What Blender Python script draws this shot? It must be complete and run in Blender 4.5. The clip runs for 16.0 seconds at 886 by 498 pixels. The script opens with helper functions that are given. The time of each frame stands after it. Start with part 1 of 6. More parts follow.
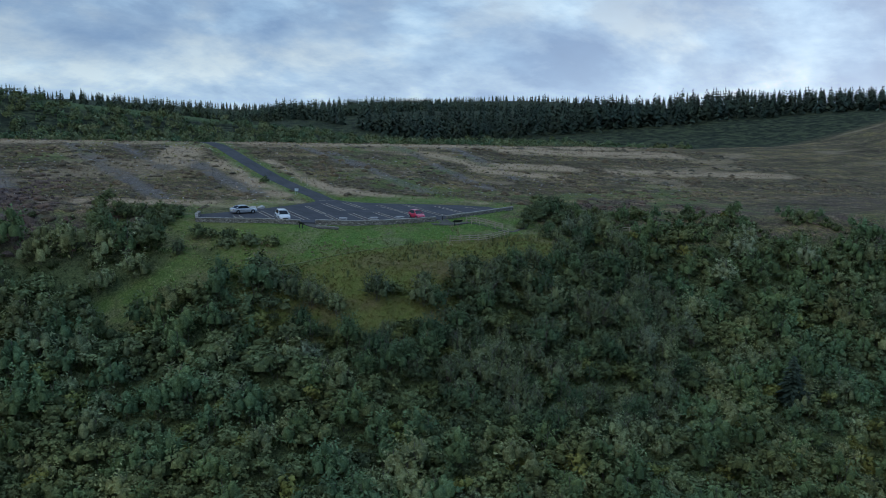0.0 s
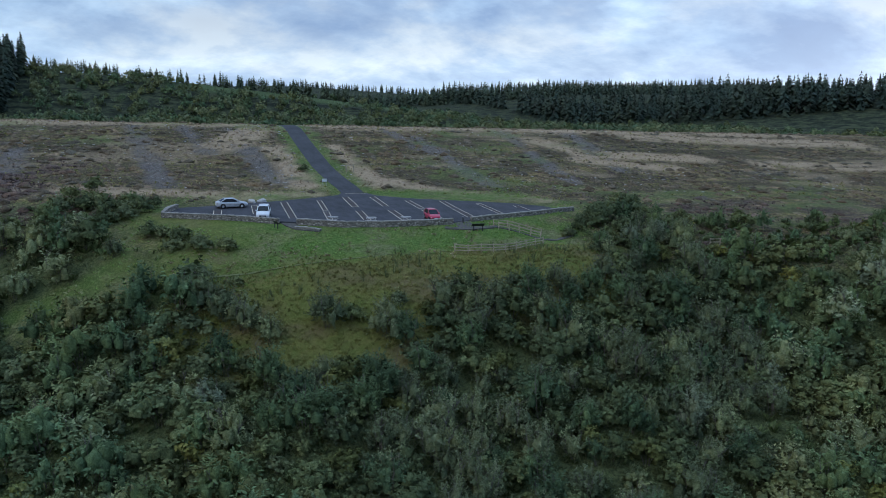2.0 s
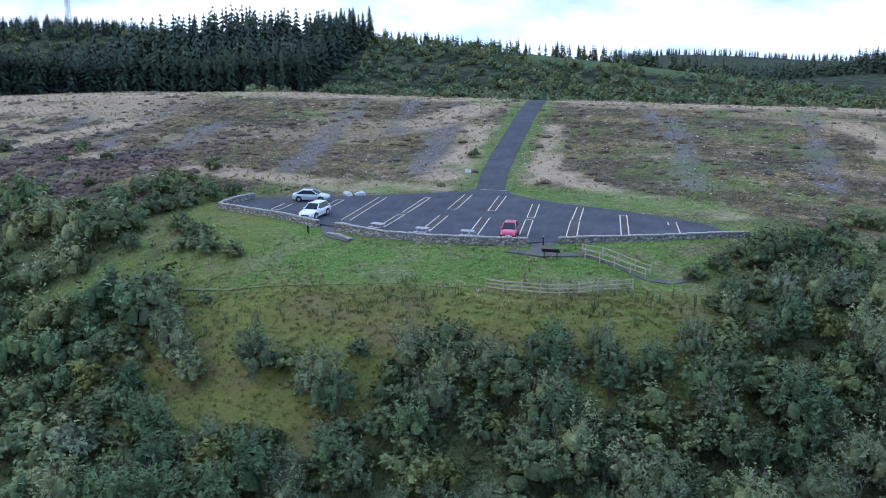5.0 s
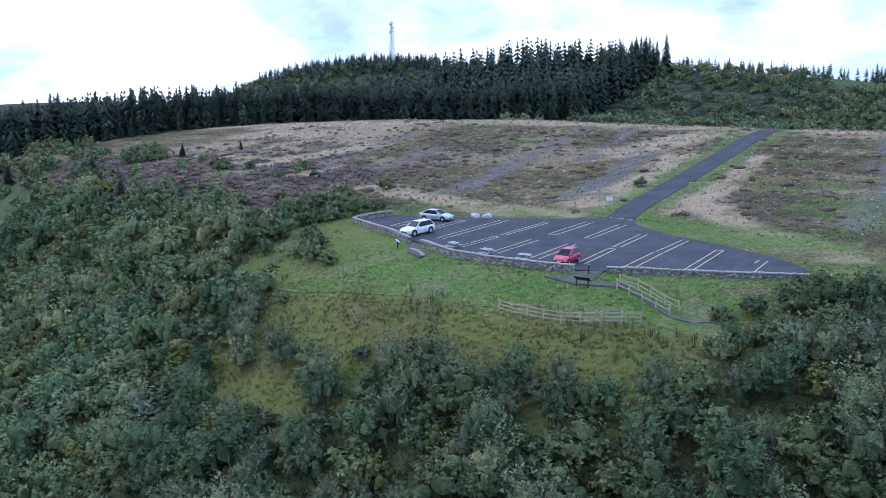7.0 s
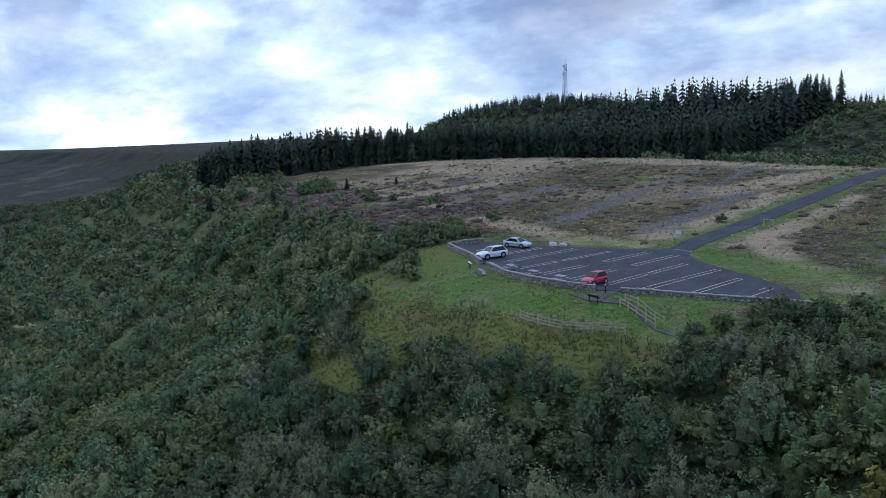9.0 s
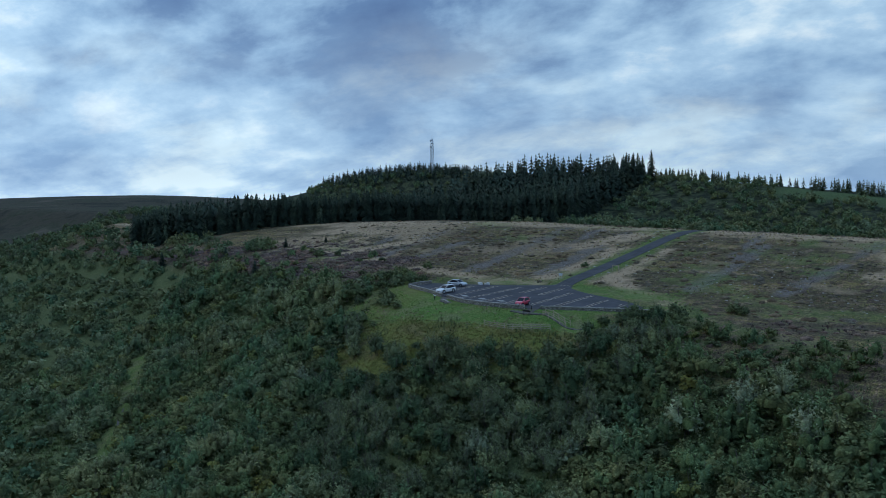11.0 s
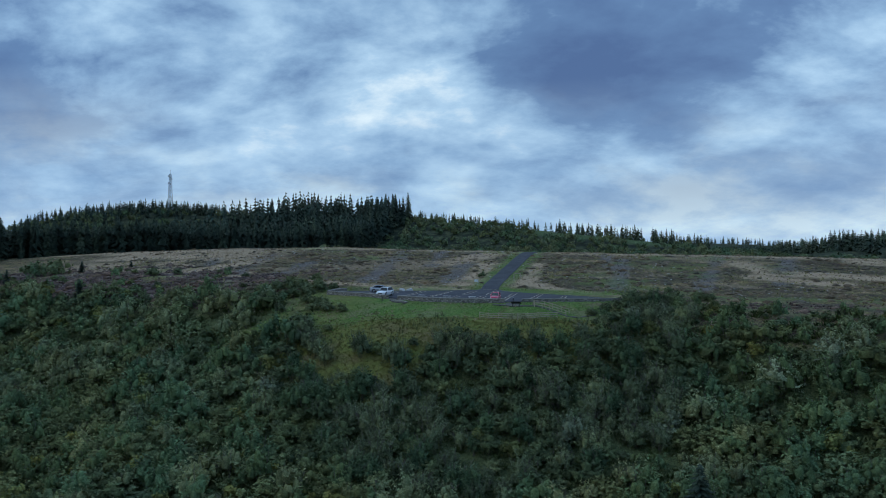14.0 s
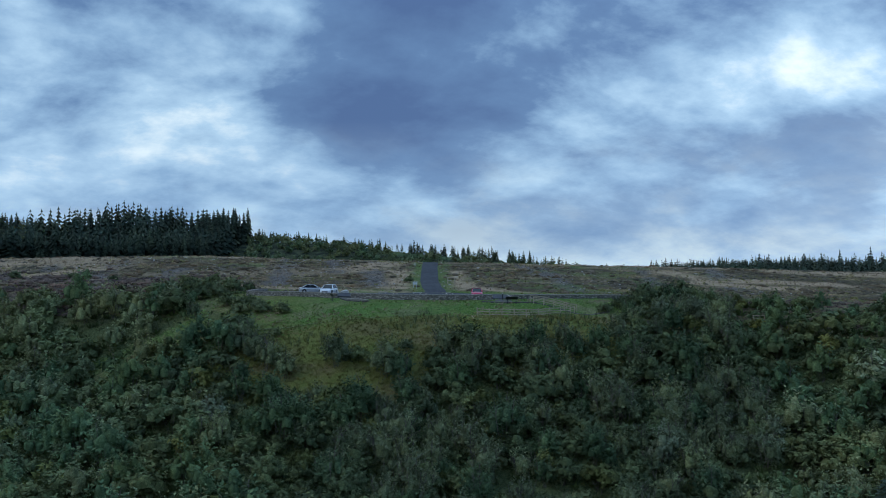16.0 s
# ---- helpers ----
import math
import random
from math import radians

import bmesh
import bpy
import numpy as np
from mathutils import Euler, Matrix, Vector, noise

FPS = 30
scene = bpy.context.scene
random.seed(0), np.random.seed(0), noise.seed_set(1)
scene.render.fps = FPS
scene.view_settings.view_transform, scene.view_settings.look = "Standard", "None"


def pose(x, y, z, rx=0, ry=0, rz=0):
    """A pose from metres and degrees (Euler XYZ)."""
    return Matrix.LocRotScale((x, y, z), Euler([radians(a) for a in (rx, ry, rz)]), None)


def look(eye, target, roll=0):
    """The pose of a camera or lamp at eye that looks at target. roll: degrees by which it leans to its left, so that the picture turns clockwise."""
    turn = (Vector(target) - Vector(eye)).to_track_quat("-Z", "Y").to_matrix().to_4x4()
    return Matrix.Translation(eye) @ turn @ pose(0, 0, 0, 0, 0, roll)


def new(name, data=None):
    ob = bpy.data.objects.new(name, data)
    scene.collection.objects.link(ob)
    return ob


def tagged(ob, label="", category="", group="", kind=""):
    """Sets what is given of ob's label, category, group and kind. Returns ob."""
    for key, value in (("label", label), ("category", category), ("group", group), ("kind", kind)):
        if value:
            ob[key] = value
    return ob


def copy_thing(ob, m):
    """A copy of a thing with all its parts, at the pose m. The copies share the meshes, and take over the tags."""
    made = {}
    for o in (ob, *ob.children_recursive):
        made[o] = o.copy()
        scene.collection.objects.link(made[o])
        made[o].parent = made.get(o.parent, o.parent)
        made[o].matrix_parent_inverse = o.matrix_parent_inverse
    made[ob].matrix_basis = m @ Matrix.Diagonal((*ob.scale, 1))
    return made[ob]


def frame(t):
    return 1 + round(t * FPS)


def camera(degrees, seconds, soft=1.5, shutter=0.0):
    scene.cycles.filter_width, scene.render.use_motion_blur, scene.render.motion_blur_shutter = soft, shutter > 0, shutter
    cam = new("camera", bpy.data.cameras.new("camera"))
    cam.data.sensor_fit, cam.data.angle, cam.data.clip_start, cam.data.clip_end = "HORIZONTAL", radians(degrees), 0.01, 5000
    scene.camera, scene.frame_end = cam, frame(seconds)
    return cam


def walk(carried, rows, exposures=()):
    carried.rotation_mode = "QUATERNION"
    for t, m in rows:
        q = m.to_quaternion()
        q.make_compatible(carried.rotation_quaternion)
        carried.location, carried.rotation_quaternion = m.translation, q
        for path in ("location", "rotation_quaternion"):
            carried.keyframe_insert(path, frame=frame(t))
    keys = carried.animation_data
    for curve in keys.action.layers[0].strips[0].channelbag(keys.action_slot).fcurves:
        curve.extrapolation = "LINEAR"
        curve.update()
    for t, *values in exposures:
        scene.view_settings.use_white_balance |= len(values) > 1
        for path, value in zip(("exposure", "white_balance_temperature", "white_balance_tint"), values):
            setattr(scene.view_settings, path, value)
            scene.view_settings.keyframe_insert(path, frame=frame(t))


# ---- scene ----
cam = camera(54.0, 16.0, soft=0.65)
PATH = [
    (0, (-68.22, -156.88, 15.97), (-16.90, -72.23, 1.78), -0.14),
    (0.5, (-59.92, -148.66, 16.35), (-10.75, -62.95, 0.96), 0.06),
    (1, (-49.07, -145.70, 15.84), (-5.54, -57.02, 0.30), -0.05),
    (1.5, (-37.95, -143.62, 15.17), (-1.15, -51.96, -0.41), -0.08),
    (2, (-27.71, -140.43, 14.68), (2.06, -46.26, -0.99), -0.16),
    (2.5, (-18.68, -135.66, 14.49), (4.34, -39.70, -1.69), 0.03),
    (3, (-10.73, -129.81, 14.56), (5.22, -32.54, -2.29), 0.01),
    (3.5, (-3.45, -123.76, 14.78), (4.76, -25.72, -3.11), -0.33),
    (4, (3.59, -118.38, 15.03), (3.54, -20.20, -3.92), 0.17),
    (4.2, (6.44, -116.57, 15.11), (2.51, -18.49, -4.04), -0.24),
    (4.8, (15.23, -112.47, 15.23), (0.49, -15.41, -3.77), -0.17),
    (5.5, (26.07, -109.86, 15.15), (-2.52, -15.77, -3.04), -0.25),
    (6.3, (38.49, -107.38, 14.93), (-5.52, -19.12, -1.58), -0.34),
    (6.5, (41.44, -106.43, 14.89), (-6.09, -19.96, -1.33), -0.14),
    (7, (48.27, -102.93, 14.85), (-7.77, -21.57, -0.66), -0.18),
    (7.5, (54.15, -97.73, 14.86), (-9.76, -22.28, -0.08), -0.19),
    (8, (59.21, -91.77, 14.75), (-12.22, -23.26, 0.46), -0.29),
    (8.5, (64.59, -92.75, 15.40), (-10.49, -28.17, 1.54), -0.36),
    (8.7, (70.19, -96.50, 15.40), (-5.58, -32.45, 2.92), -0.25),
    (9.1, (75.37, -109.26, 16.19), (2.02, -42.23, 4.94), -0.22),
    (9.7, (83.13, -128.39, 17.38), (13.65, -57.09, 7.97), -0.17),
    (10.3, (90.90, -147.52, 18.57), (25.56, -72.19, 11.00), -0.12),
    (11, (99.95, -169.84, 19.95), (39.77, -90.16, 14.55), -0.06),
    (11.5, (91.64, -179.36, 17.74), (37.45, -95.41, 13.79), 0.06),
    (12, (81.69, -186.64, 15.33), (33.76, -98.91, 12.82), 0.05),
    (12.5, (70.18, -190.02, 12.63), (28.70, -99.03, 11.47), 0.05),
    (13, (58.30, -190.71, 9.82), (23.14, -97.09, 10.00), 0.04),
    (13.5, (46.38, -188.63, 6.93), (17.81, -92.81, 8.51), 0.00),
    (14, (34.79, -184.02, 4.07), (12.68, -86.55, 7.06), 0.03),
    (14.5, (23.91, -177.41, 1.38), (8.19, -78.76, 5.87), -0.01),
    (15, (14.17, -169.62, -0.93), (4.96, -70.23, 5.08), 0.08),
    (15.5, (5.99, -161.79, -2.60), (3.04, -62.09, 4.57), 0.00),
    (16, (-0.15, -155.35, -3.32), (2.21, -55.67, 4.26), -0.25),
]
walk(cam, [(t, look(eye, target, roll)) for t, eye, target, roll in PATH],
     exposures=[(0, -0.34, 6850, 12), (1.5, -0.10, 7050, 16), (2.5, 0.16, 7000, 18), (3.5, 0.54, 6700, 20), (6.5, 0.98, 6700, 28), (7.5, 0.84, 6800, 28), (8.5, 0.38, 7100, 27), (10.8, -0.40, 6600, 11), (16, -0.32, 6550, 11)])

# ---- sky and light ----
SUN_AZ, SUN_EL = radians(60), radians(22)   # low evening light behind cloud, from the west


def sky():
    w = bpy.data.worlds.new("overcast_evening_sky")
    scene.world = w
    w.use_nodes = True
    nt = w.node_tree
    nt.nodes.clear()
    N, L = nt.nodes.new, nt.links.new

    def math_(op, a, b=None):
        n = N("ShaderNodeMath")
        n.operation = op
        for k, v in enumerate((a, b)):
            if v is None:
                continue
            if isinstance(v, (int, float)):
                n.inputs[k].default_value = v
            else:
                L(v, n.inputs[k])
        return n.outputs[0]

    def ramp(fac, *stops):
        n = N("ShaderNodeValToRGB")
        n.color_ramp.elements.remove(n.color_ramp.elements[1])
        for k, (p, c) in enumerate(stops):
            e = n.color_ramp.elements[0] if k == 0 else n.color_ramp.elements.new(p)
            e.position, e.color = p, (*c, 1)
        L(fac, n.inputs[0])
        return n.outputs[0]

    def mix(fac, a, b):
        n = N("ShaderNodeMix")
        n.data_type = "RGBA"
        for k, v in ((0, fac), (6, a), (7, b)):
            if isinstance(v, (int, float)):
                n.inputs[k].default_value = v
            else:
                L(v, n.inputs[k])
        return n.outputs[2]

    st = N("ShaderNodeTexSky")
    st.sky_type, st.sun_disc = "NISHITA", False
    st.sun_elevation, st.sun_rotation = SUN_EL, SUN_AZ
    tc = N("ShaderNodeTexCoord")
    sp = N("ShaderNodeSeparateXYZ")
    L(tc.outputs["Generated"], sp.inputs[0])
    up = math_("MAXIMUM", sp.outputs[2], 0.0)
    lift = math_("ADD", up, 0.40)
    cx = math_("DIVIDE", sp.outputs[0], lift)
    cy = math_("DIVIDE", sp.outputs[1], lift)
    cv = N("ShaderNodeCombineXYZ")
    L(cx, cv.inputs[0])
    L(cy, cv.inputs[1])
    mp = N("ShaderNodeMapping")
    mp.inputs["Rotation"].default_value = (0, 0, radians(-30))
    mp.inputs["Scale"].default_value = (1.25, 1.5, 1)
    mp.inputs["Location"].default_value = (1.7, 0.4, 0)
    L(cv.outputs[0], mp.inputs[0])

    def noise_(scale, detail, rough, dist):
        n = N("ShaderNodeTexNoise")
        n.inputs["Scale"].default_value, n.inputs["Detail"].default_value = scale, detail
        n.inputs["Roughness"].default_value, n.inputs["Distortion"].default_value = rough, dist
        L(mp.outputs[0], n.inputs["Vector"])
        return n.outputs[0]

    big = noise_(0.85, 5, 0.5, 0.15)
    fine = noise_(2.6, 11, 0.58, 0.12)
    dens = math_("ADD", math_("ADD", math_("MULTIPLY", big, 0.54), math_("MULTIPLY", fine, 0.46)), 0.014)
    # breaks in the cloud to the north-west, a heavier bank to the north
    for d, wide, amount in (((-0.40, 0.90, 0.19), 0.972, -0.06), ((-0.765, 0.62, 0.16), 0.985, -0.045), ((0.06, 0.97, 0.27), 0.975, 0.03)):
        dot = N("ShaderNodeVectorMath")
        dot.operation = "DOT_PRODUCT"
        L(tc.outputs["Generated"], dot.inputs[0])
        dot.inputs[1].default_value = Vector(d).normalized()
        near = math_("MAXIMUM", math_("DIVIDE", math_("SUBTRACT", dot.outputs["Value"], wide), 1 - wide), 0.0)
        dens = math_("ADD", dens, math_("MULTIPLY", math_("POWER", near, 0.7), amount))
    cloud = ramp(dens, (0.37, (0.86, 1.02, 1.10)), (0.425, (0.44, 0.67, 0.90)), (0.475, (0.27, 0.46, 0.70)), (0.53, (0.122, 0.237, 0.45)), (0.62, (0.078, 0.153, 0.335)))
    # paler bank of cloud low over the horizon
    low = ramp(up, (0.0, (1, 1, 1)), (0.07, (0.6, 0.6, 0.6)), (0.22, (0, 0, 0)))
    bank = ramp(noise_(1.9, 10, 0.6, 0.15), (0.38, (0.74, 0.95, 1.06)), (0.5, (0.42, 0.64, 0.88)), (0.62, (0.24, 0.42, 0.68)))
    cloud = mix(low, cloud, bank)
    # an overcast sky is brighter towards the zenith
    zen = ramp(up, (0.0, (0.52, 0.52, 0.52)), (0.32, (0.52, 0.52, 0.52)), (0.9, (1.0, 1.0, 1.0)))
    sc = N("ShaderNodeVectorMath")
    sc.operation = "MULTIPLY"
    L(cloud, sc.inputs[0])
    L(zen, sc.inputs[1])
    cloud2 = N("ShaderNodeVectorMath")
    cloud2.operation = "SCALE"
    cloud2.inputs[3].default_value = 2.5
    L(sc.outputs[0], cloud2.inputs[0])
    cloud = cloud2.outputs[0]
    # thinner cloud to the east and west
    side = math_("ADD", 0.98, math_("MULTIPLY", sp.outputs[0], math_("ADD", math_("MULTIPLY", sp.outputs[0], 0.30), 0.10)))
    lit = N("ShaderNodeVectorMath")
    lit.operation = "SCALE"
    L(cloud, lit.inputs[0])
    L(side, lit.inputs[3])
    cloud = lit.outputs[0]
    nish = N("ShaderNodeVectorMath")
    nish.operation = "SCALE"
    nish.inputs[3].default_value = 0.10
    L(st.outputs[0], nish.inputs[0])
    col = mix(0.93, nish.outputs[0], cloud)
    bg = N("ShaderNodeBackground")
    L(col, bg.inputs[0])
    bg.inputs[1].default_value = 1.0
    out = N("ShaderNodeOutputWorld")
    L(bg.outputs[0], out.inputs[0])


sky()
sun = new("sun", bpy.data.lights.new("sun", "SUN"))
sun.data.energy, sun.data.angle, sun.data.color = 0.5, radians(60), (1.0, 0.95, 0.88)
sun.matrix_world = look((-400, -120, 330), (0, 0, 0))

# ---- materials ----


class Nodes:
    """Short hand for building one material's node tree."""

    def __init__(self, name, rough=0.8, metal=0.0, spec=0.3):
        self.m = bpy.data.materials.new(name)
        self.m.use_nodes = True
        self.t = self.m.node_tree
        self.b = self.t.nodes["Principled BSDF"]
        self.b.inputs["Roughness"].default_value = rough
        self.b.inputs["Metallic"].default_value = metal
        self.b.inputs["Specular IOR Level"].default_value = spec

    def put(self, sock, v):
        if isinstance(v, (int, float)):
            sock.default_value = v
        elif isinstance(v, tuple):
            sock.default_value = v if len(v) == len(sock.default_value) else (*v, 1)
        else:
            self.t.links.new(v, sock)

    def noise(self, scale, detail=4, rough=0.6, vec=None, dist=0.0):
        n = self.t.nodes.new("ShaderNodeTexNoise")
        n.inputs["Scale"].default_value, n.inputs["Detail"].default_value = scale, detail
        n.inputs["Roughness"].default_value, n.inputs["Distortion"].default_value = rough, dist
        self.t.links.new(vec if vec is not None else self.coord(), n.inputs["Vector"])
        return n.outputs[0]

    def coord(self, sx=1.0, sy=1.0, sz=1.0, rz=0.0):
        tc = self.t.nodes.new("ShaderNodeTexCoord")
        mp = self.t.nodes.new("ShaderNodeMapping")
        mp.inputs["Scale"].default_value = (sx, sy, sz)
        mp.inputs["Rotation"].default_value = (0, 0, radians(rz))
        self.t.links.new(tc.outputs["Object"], mp.inputs[0])
        return mp.outputs[0]

    def ramp(self, fac, *stops):
        n = self.t.nodes.new("ShaderNodeValToRGB")
        n.color_ramp.elements.remove(n.color_ramp.elements[1])
        for k, (p, c) in enumerate(stops):
            e = n.color_ramp.elements[0] if k == 0 else n.color_ramp.elements.new(p)
            c = (c, c, c) if isinstance(c, (int, float)) else c
            e.position, e.color = p, (*c, 1)
        self.put(n.inputs[0], fac)
        return n.outputs[0]

    def mix(self, fac, a, b, blend="MIX"):
        n = self.t.nodes.new("ShaderNodeMix")
        n.data_type, n.blend_type = "RGBA", blend
        for k, v in ((0, fac), (6, a), (7, b)):
            self.put(n.inputs[k], v)
        return n.outputs[2]

    def math(self, op, a, b=0.0):
        n = self.t.nodes.new("ShaderNodeMath")
        n.operation = op
        self.put(n.inputs[0], a)
        self.put(n.inputs[1], b)
        return n.outputs[0]

    def attr(self, name):
        n = self.t.nodes.new("ShaderNodeAttribute")
        n.attribute_name = name
        s = self.t.nodes.new("ShaderNodeSeparateColor")
        self.t.links.new(n.outputs["Color"], s.inputs[0])
        return s.outputs

    def island(self):
        return self.t.nodes.new("ShaderNodeNewGeometry").outputs["Random Per Island"]

    def rand(self):
        return self.t.nodes.new("ShaderNodeObjectInfo").outputs["Random"]

    def bump(self, height, strength=0.5, distance=0.05):
        n = self.t.nodes.new("ShaderNodeBump")
        n.inputs["Strength"].default_value, n.inputs["Distance"].default_value = strength, distance
        self.put(n.inputs["Height"], height)
        self.t.links.new(n.outputs[0], self.b.inputs["Normal"])

    def color(self, v):
        self.put(self.b.inputs["Base Color"], v)
        return self.m


def plain(name, base, rough=0.6, metal=0.0, spec=0.4, vary=0.25, scale=6.0):
    n = Nodes(name, rough, metal, spec)
    dark = tuple(c * (1 - vary) for c in base)
    lite = tuple(min(1, c * (1 + vary)) for c in base)
    f = n.noise(scale, 5, 0.65)
    n.bump(f, 0.25, 0.02)
    return n.color(n.ramp(f, (0.3, dark), (0.7, lite)))


def leaf_material(name, dark, mid, lite, dead=None, part_dead=0.0):
    """Leaves that differ one by one and bush by bush."""
    n = Nodes(name, 0.75, 0, 0.12)
    one = n.ramp(n.island(), (0.0, dark), (0.55, mid), (1.0, lite))
    patch = n.noise(0.16, 3, 0.6)
    tone = n.ramp(patch, (0.32, 0.6), (0.5, 0.96), (0.68, 1.4))
    c = n.mix(1.0, one, tone, "MULTIPLY")
    c = n.mix(1.0, c, n.ramp(n.noise(1.3, 2, 0.5), (0.34, 0.74), (0.66, 1.26)), "MULTIPLY")
    hue = n.ramp(n.noise(0.07, 2, 0.5), (0.38, (0.88, 1.0, 1.05)), (0.62, (1.15, 1.0, 0.80)))
    c = n.mix(0.75, c, hue, "MULTIPLY")
    own = n.ramp(n.rand(), (0.0, (0.70, 0.76, 0.76)), (0.6, (1.0, 1.0, 1.0)), (1.0, (1.36, 1.32, 1.18)))
    c = n.mix(1.0, c, own, "MULTIPLY")
    if dead:
        f = n.ramp(n.noise(0.25, 2, 0.5), (0.62 - part_dead, 0.0), (0.72 - part_dead, 1.0))
        c = n.mix(f, c, dead)
    n.b.inputs["Subsurface Weight"].default_value = 0.0
    return n.color(c)


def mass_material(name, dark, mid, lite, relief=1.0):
    """Close-set small leaves as a mass: shade between them painted in, pale leaf tips, relief."""
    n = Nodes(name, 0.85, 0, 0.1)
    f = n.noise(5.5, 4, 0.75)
    gap_shade = n.noise(1.7, 3, 0.6)
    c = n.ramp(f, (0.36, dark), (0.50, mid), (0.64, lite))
    c = n.mix(0.5, c, n.ramp(gap_shade, (0.38, 0.6), (0.50, 1.0), (0.64, 1.2)), "MULTIPLY")
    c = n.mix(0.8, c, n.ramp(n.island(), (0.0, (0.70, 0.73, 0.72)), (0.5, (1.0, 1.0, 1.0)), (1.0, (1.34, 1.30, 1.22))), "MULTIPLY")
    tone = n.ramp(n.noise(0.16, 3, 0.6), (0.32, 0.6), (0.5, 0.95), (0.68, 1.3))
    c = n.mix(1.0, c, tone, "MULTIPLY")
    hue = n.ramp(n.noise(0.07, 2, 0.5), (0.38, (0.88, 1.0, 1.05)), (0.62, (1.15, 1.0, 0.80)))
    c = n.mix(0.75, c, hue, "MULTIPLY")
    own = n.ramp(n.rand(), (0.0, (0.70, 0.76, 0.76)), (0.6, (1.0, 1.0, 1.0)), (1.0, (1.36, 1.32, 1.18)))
    n.bump(n.math("ADD", f, gap_shade), 0.55 * relief, 0.25)
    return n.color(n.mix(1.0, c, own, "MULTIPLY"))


SHADES = {  # dark, middle and pale leaf colours
    "hazel": ((0.062, 0.077, 0.036), (0.110, 0.131, 0.060), (0.186, 0.205, 0.100)),
    "willow": ((0.088, 0.102, 0.051), (0.152, 0.170, 0.088), (0.262, 0.272, 0.160)),
    "gorse": ((0.082, 0.095, 0.048), (0.138, 0.155, 0.078), (0.215, 0.228, 0.122)),
    "birch": ((0.050, 0.078, 0.039), (0.086, 0.128, 0.064), (0.145, 0.196, 0.100)),
    "sallow": ((0.150, 0.165, 0.100), (0.215, 0.230, 0.145), (0.320, 0.330, 0.215)),
    "rowan": ((0.076, 0.078, 0.026), (0.130, 0.136, 0.045), (0.202, 0.200, 0.074)),
}
SHADES = {k: tuple((q[0] * f * 1.07, q[1] * f * 1.10, q[2] * f * 1.06) for q, f in zip(v, (1.5, 1.0, 0.76))) for k, v in SHADES.items()}
LEAF = {k: leaf_material(k + "_leaves", *v) for k, v in SHADES.items()}
# inner leaf of each bush: leaf colours darkened for the shade inside the crown
MASS = {k: mass_material(k + "_shaded_leaf_mass", tuple(c * 0.70 for c in v[0]), tuple(c * 0.9 for c in v[1]), tuple(c * 1.0 for c in v[2])) for k, v in SHADES.items()}
TWIG = plain("grey_twigs", (0.125, 0.108, 0.088), 0.9, vary=0.4)
NEEDLE = leaf_material("spruce_needles", (0.033, 0.049, 0.034), (0.050, 0.072, 0.050), (0.076, 0.102, 0.070))
BARK = plain("spruce_bark", (0.13, 0.11, 0.095), 0.95, vary=0.4, scale=3)


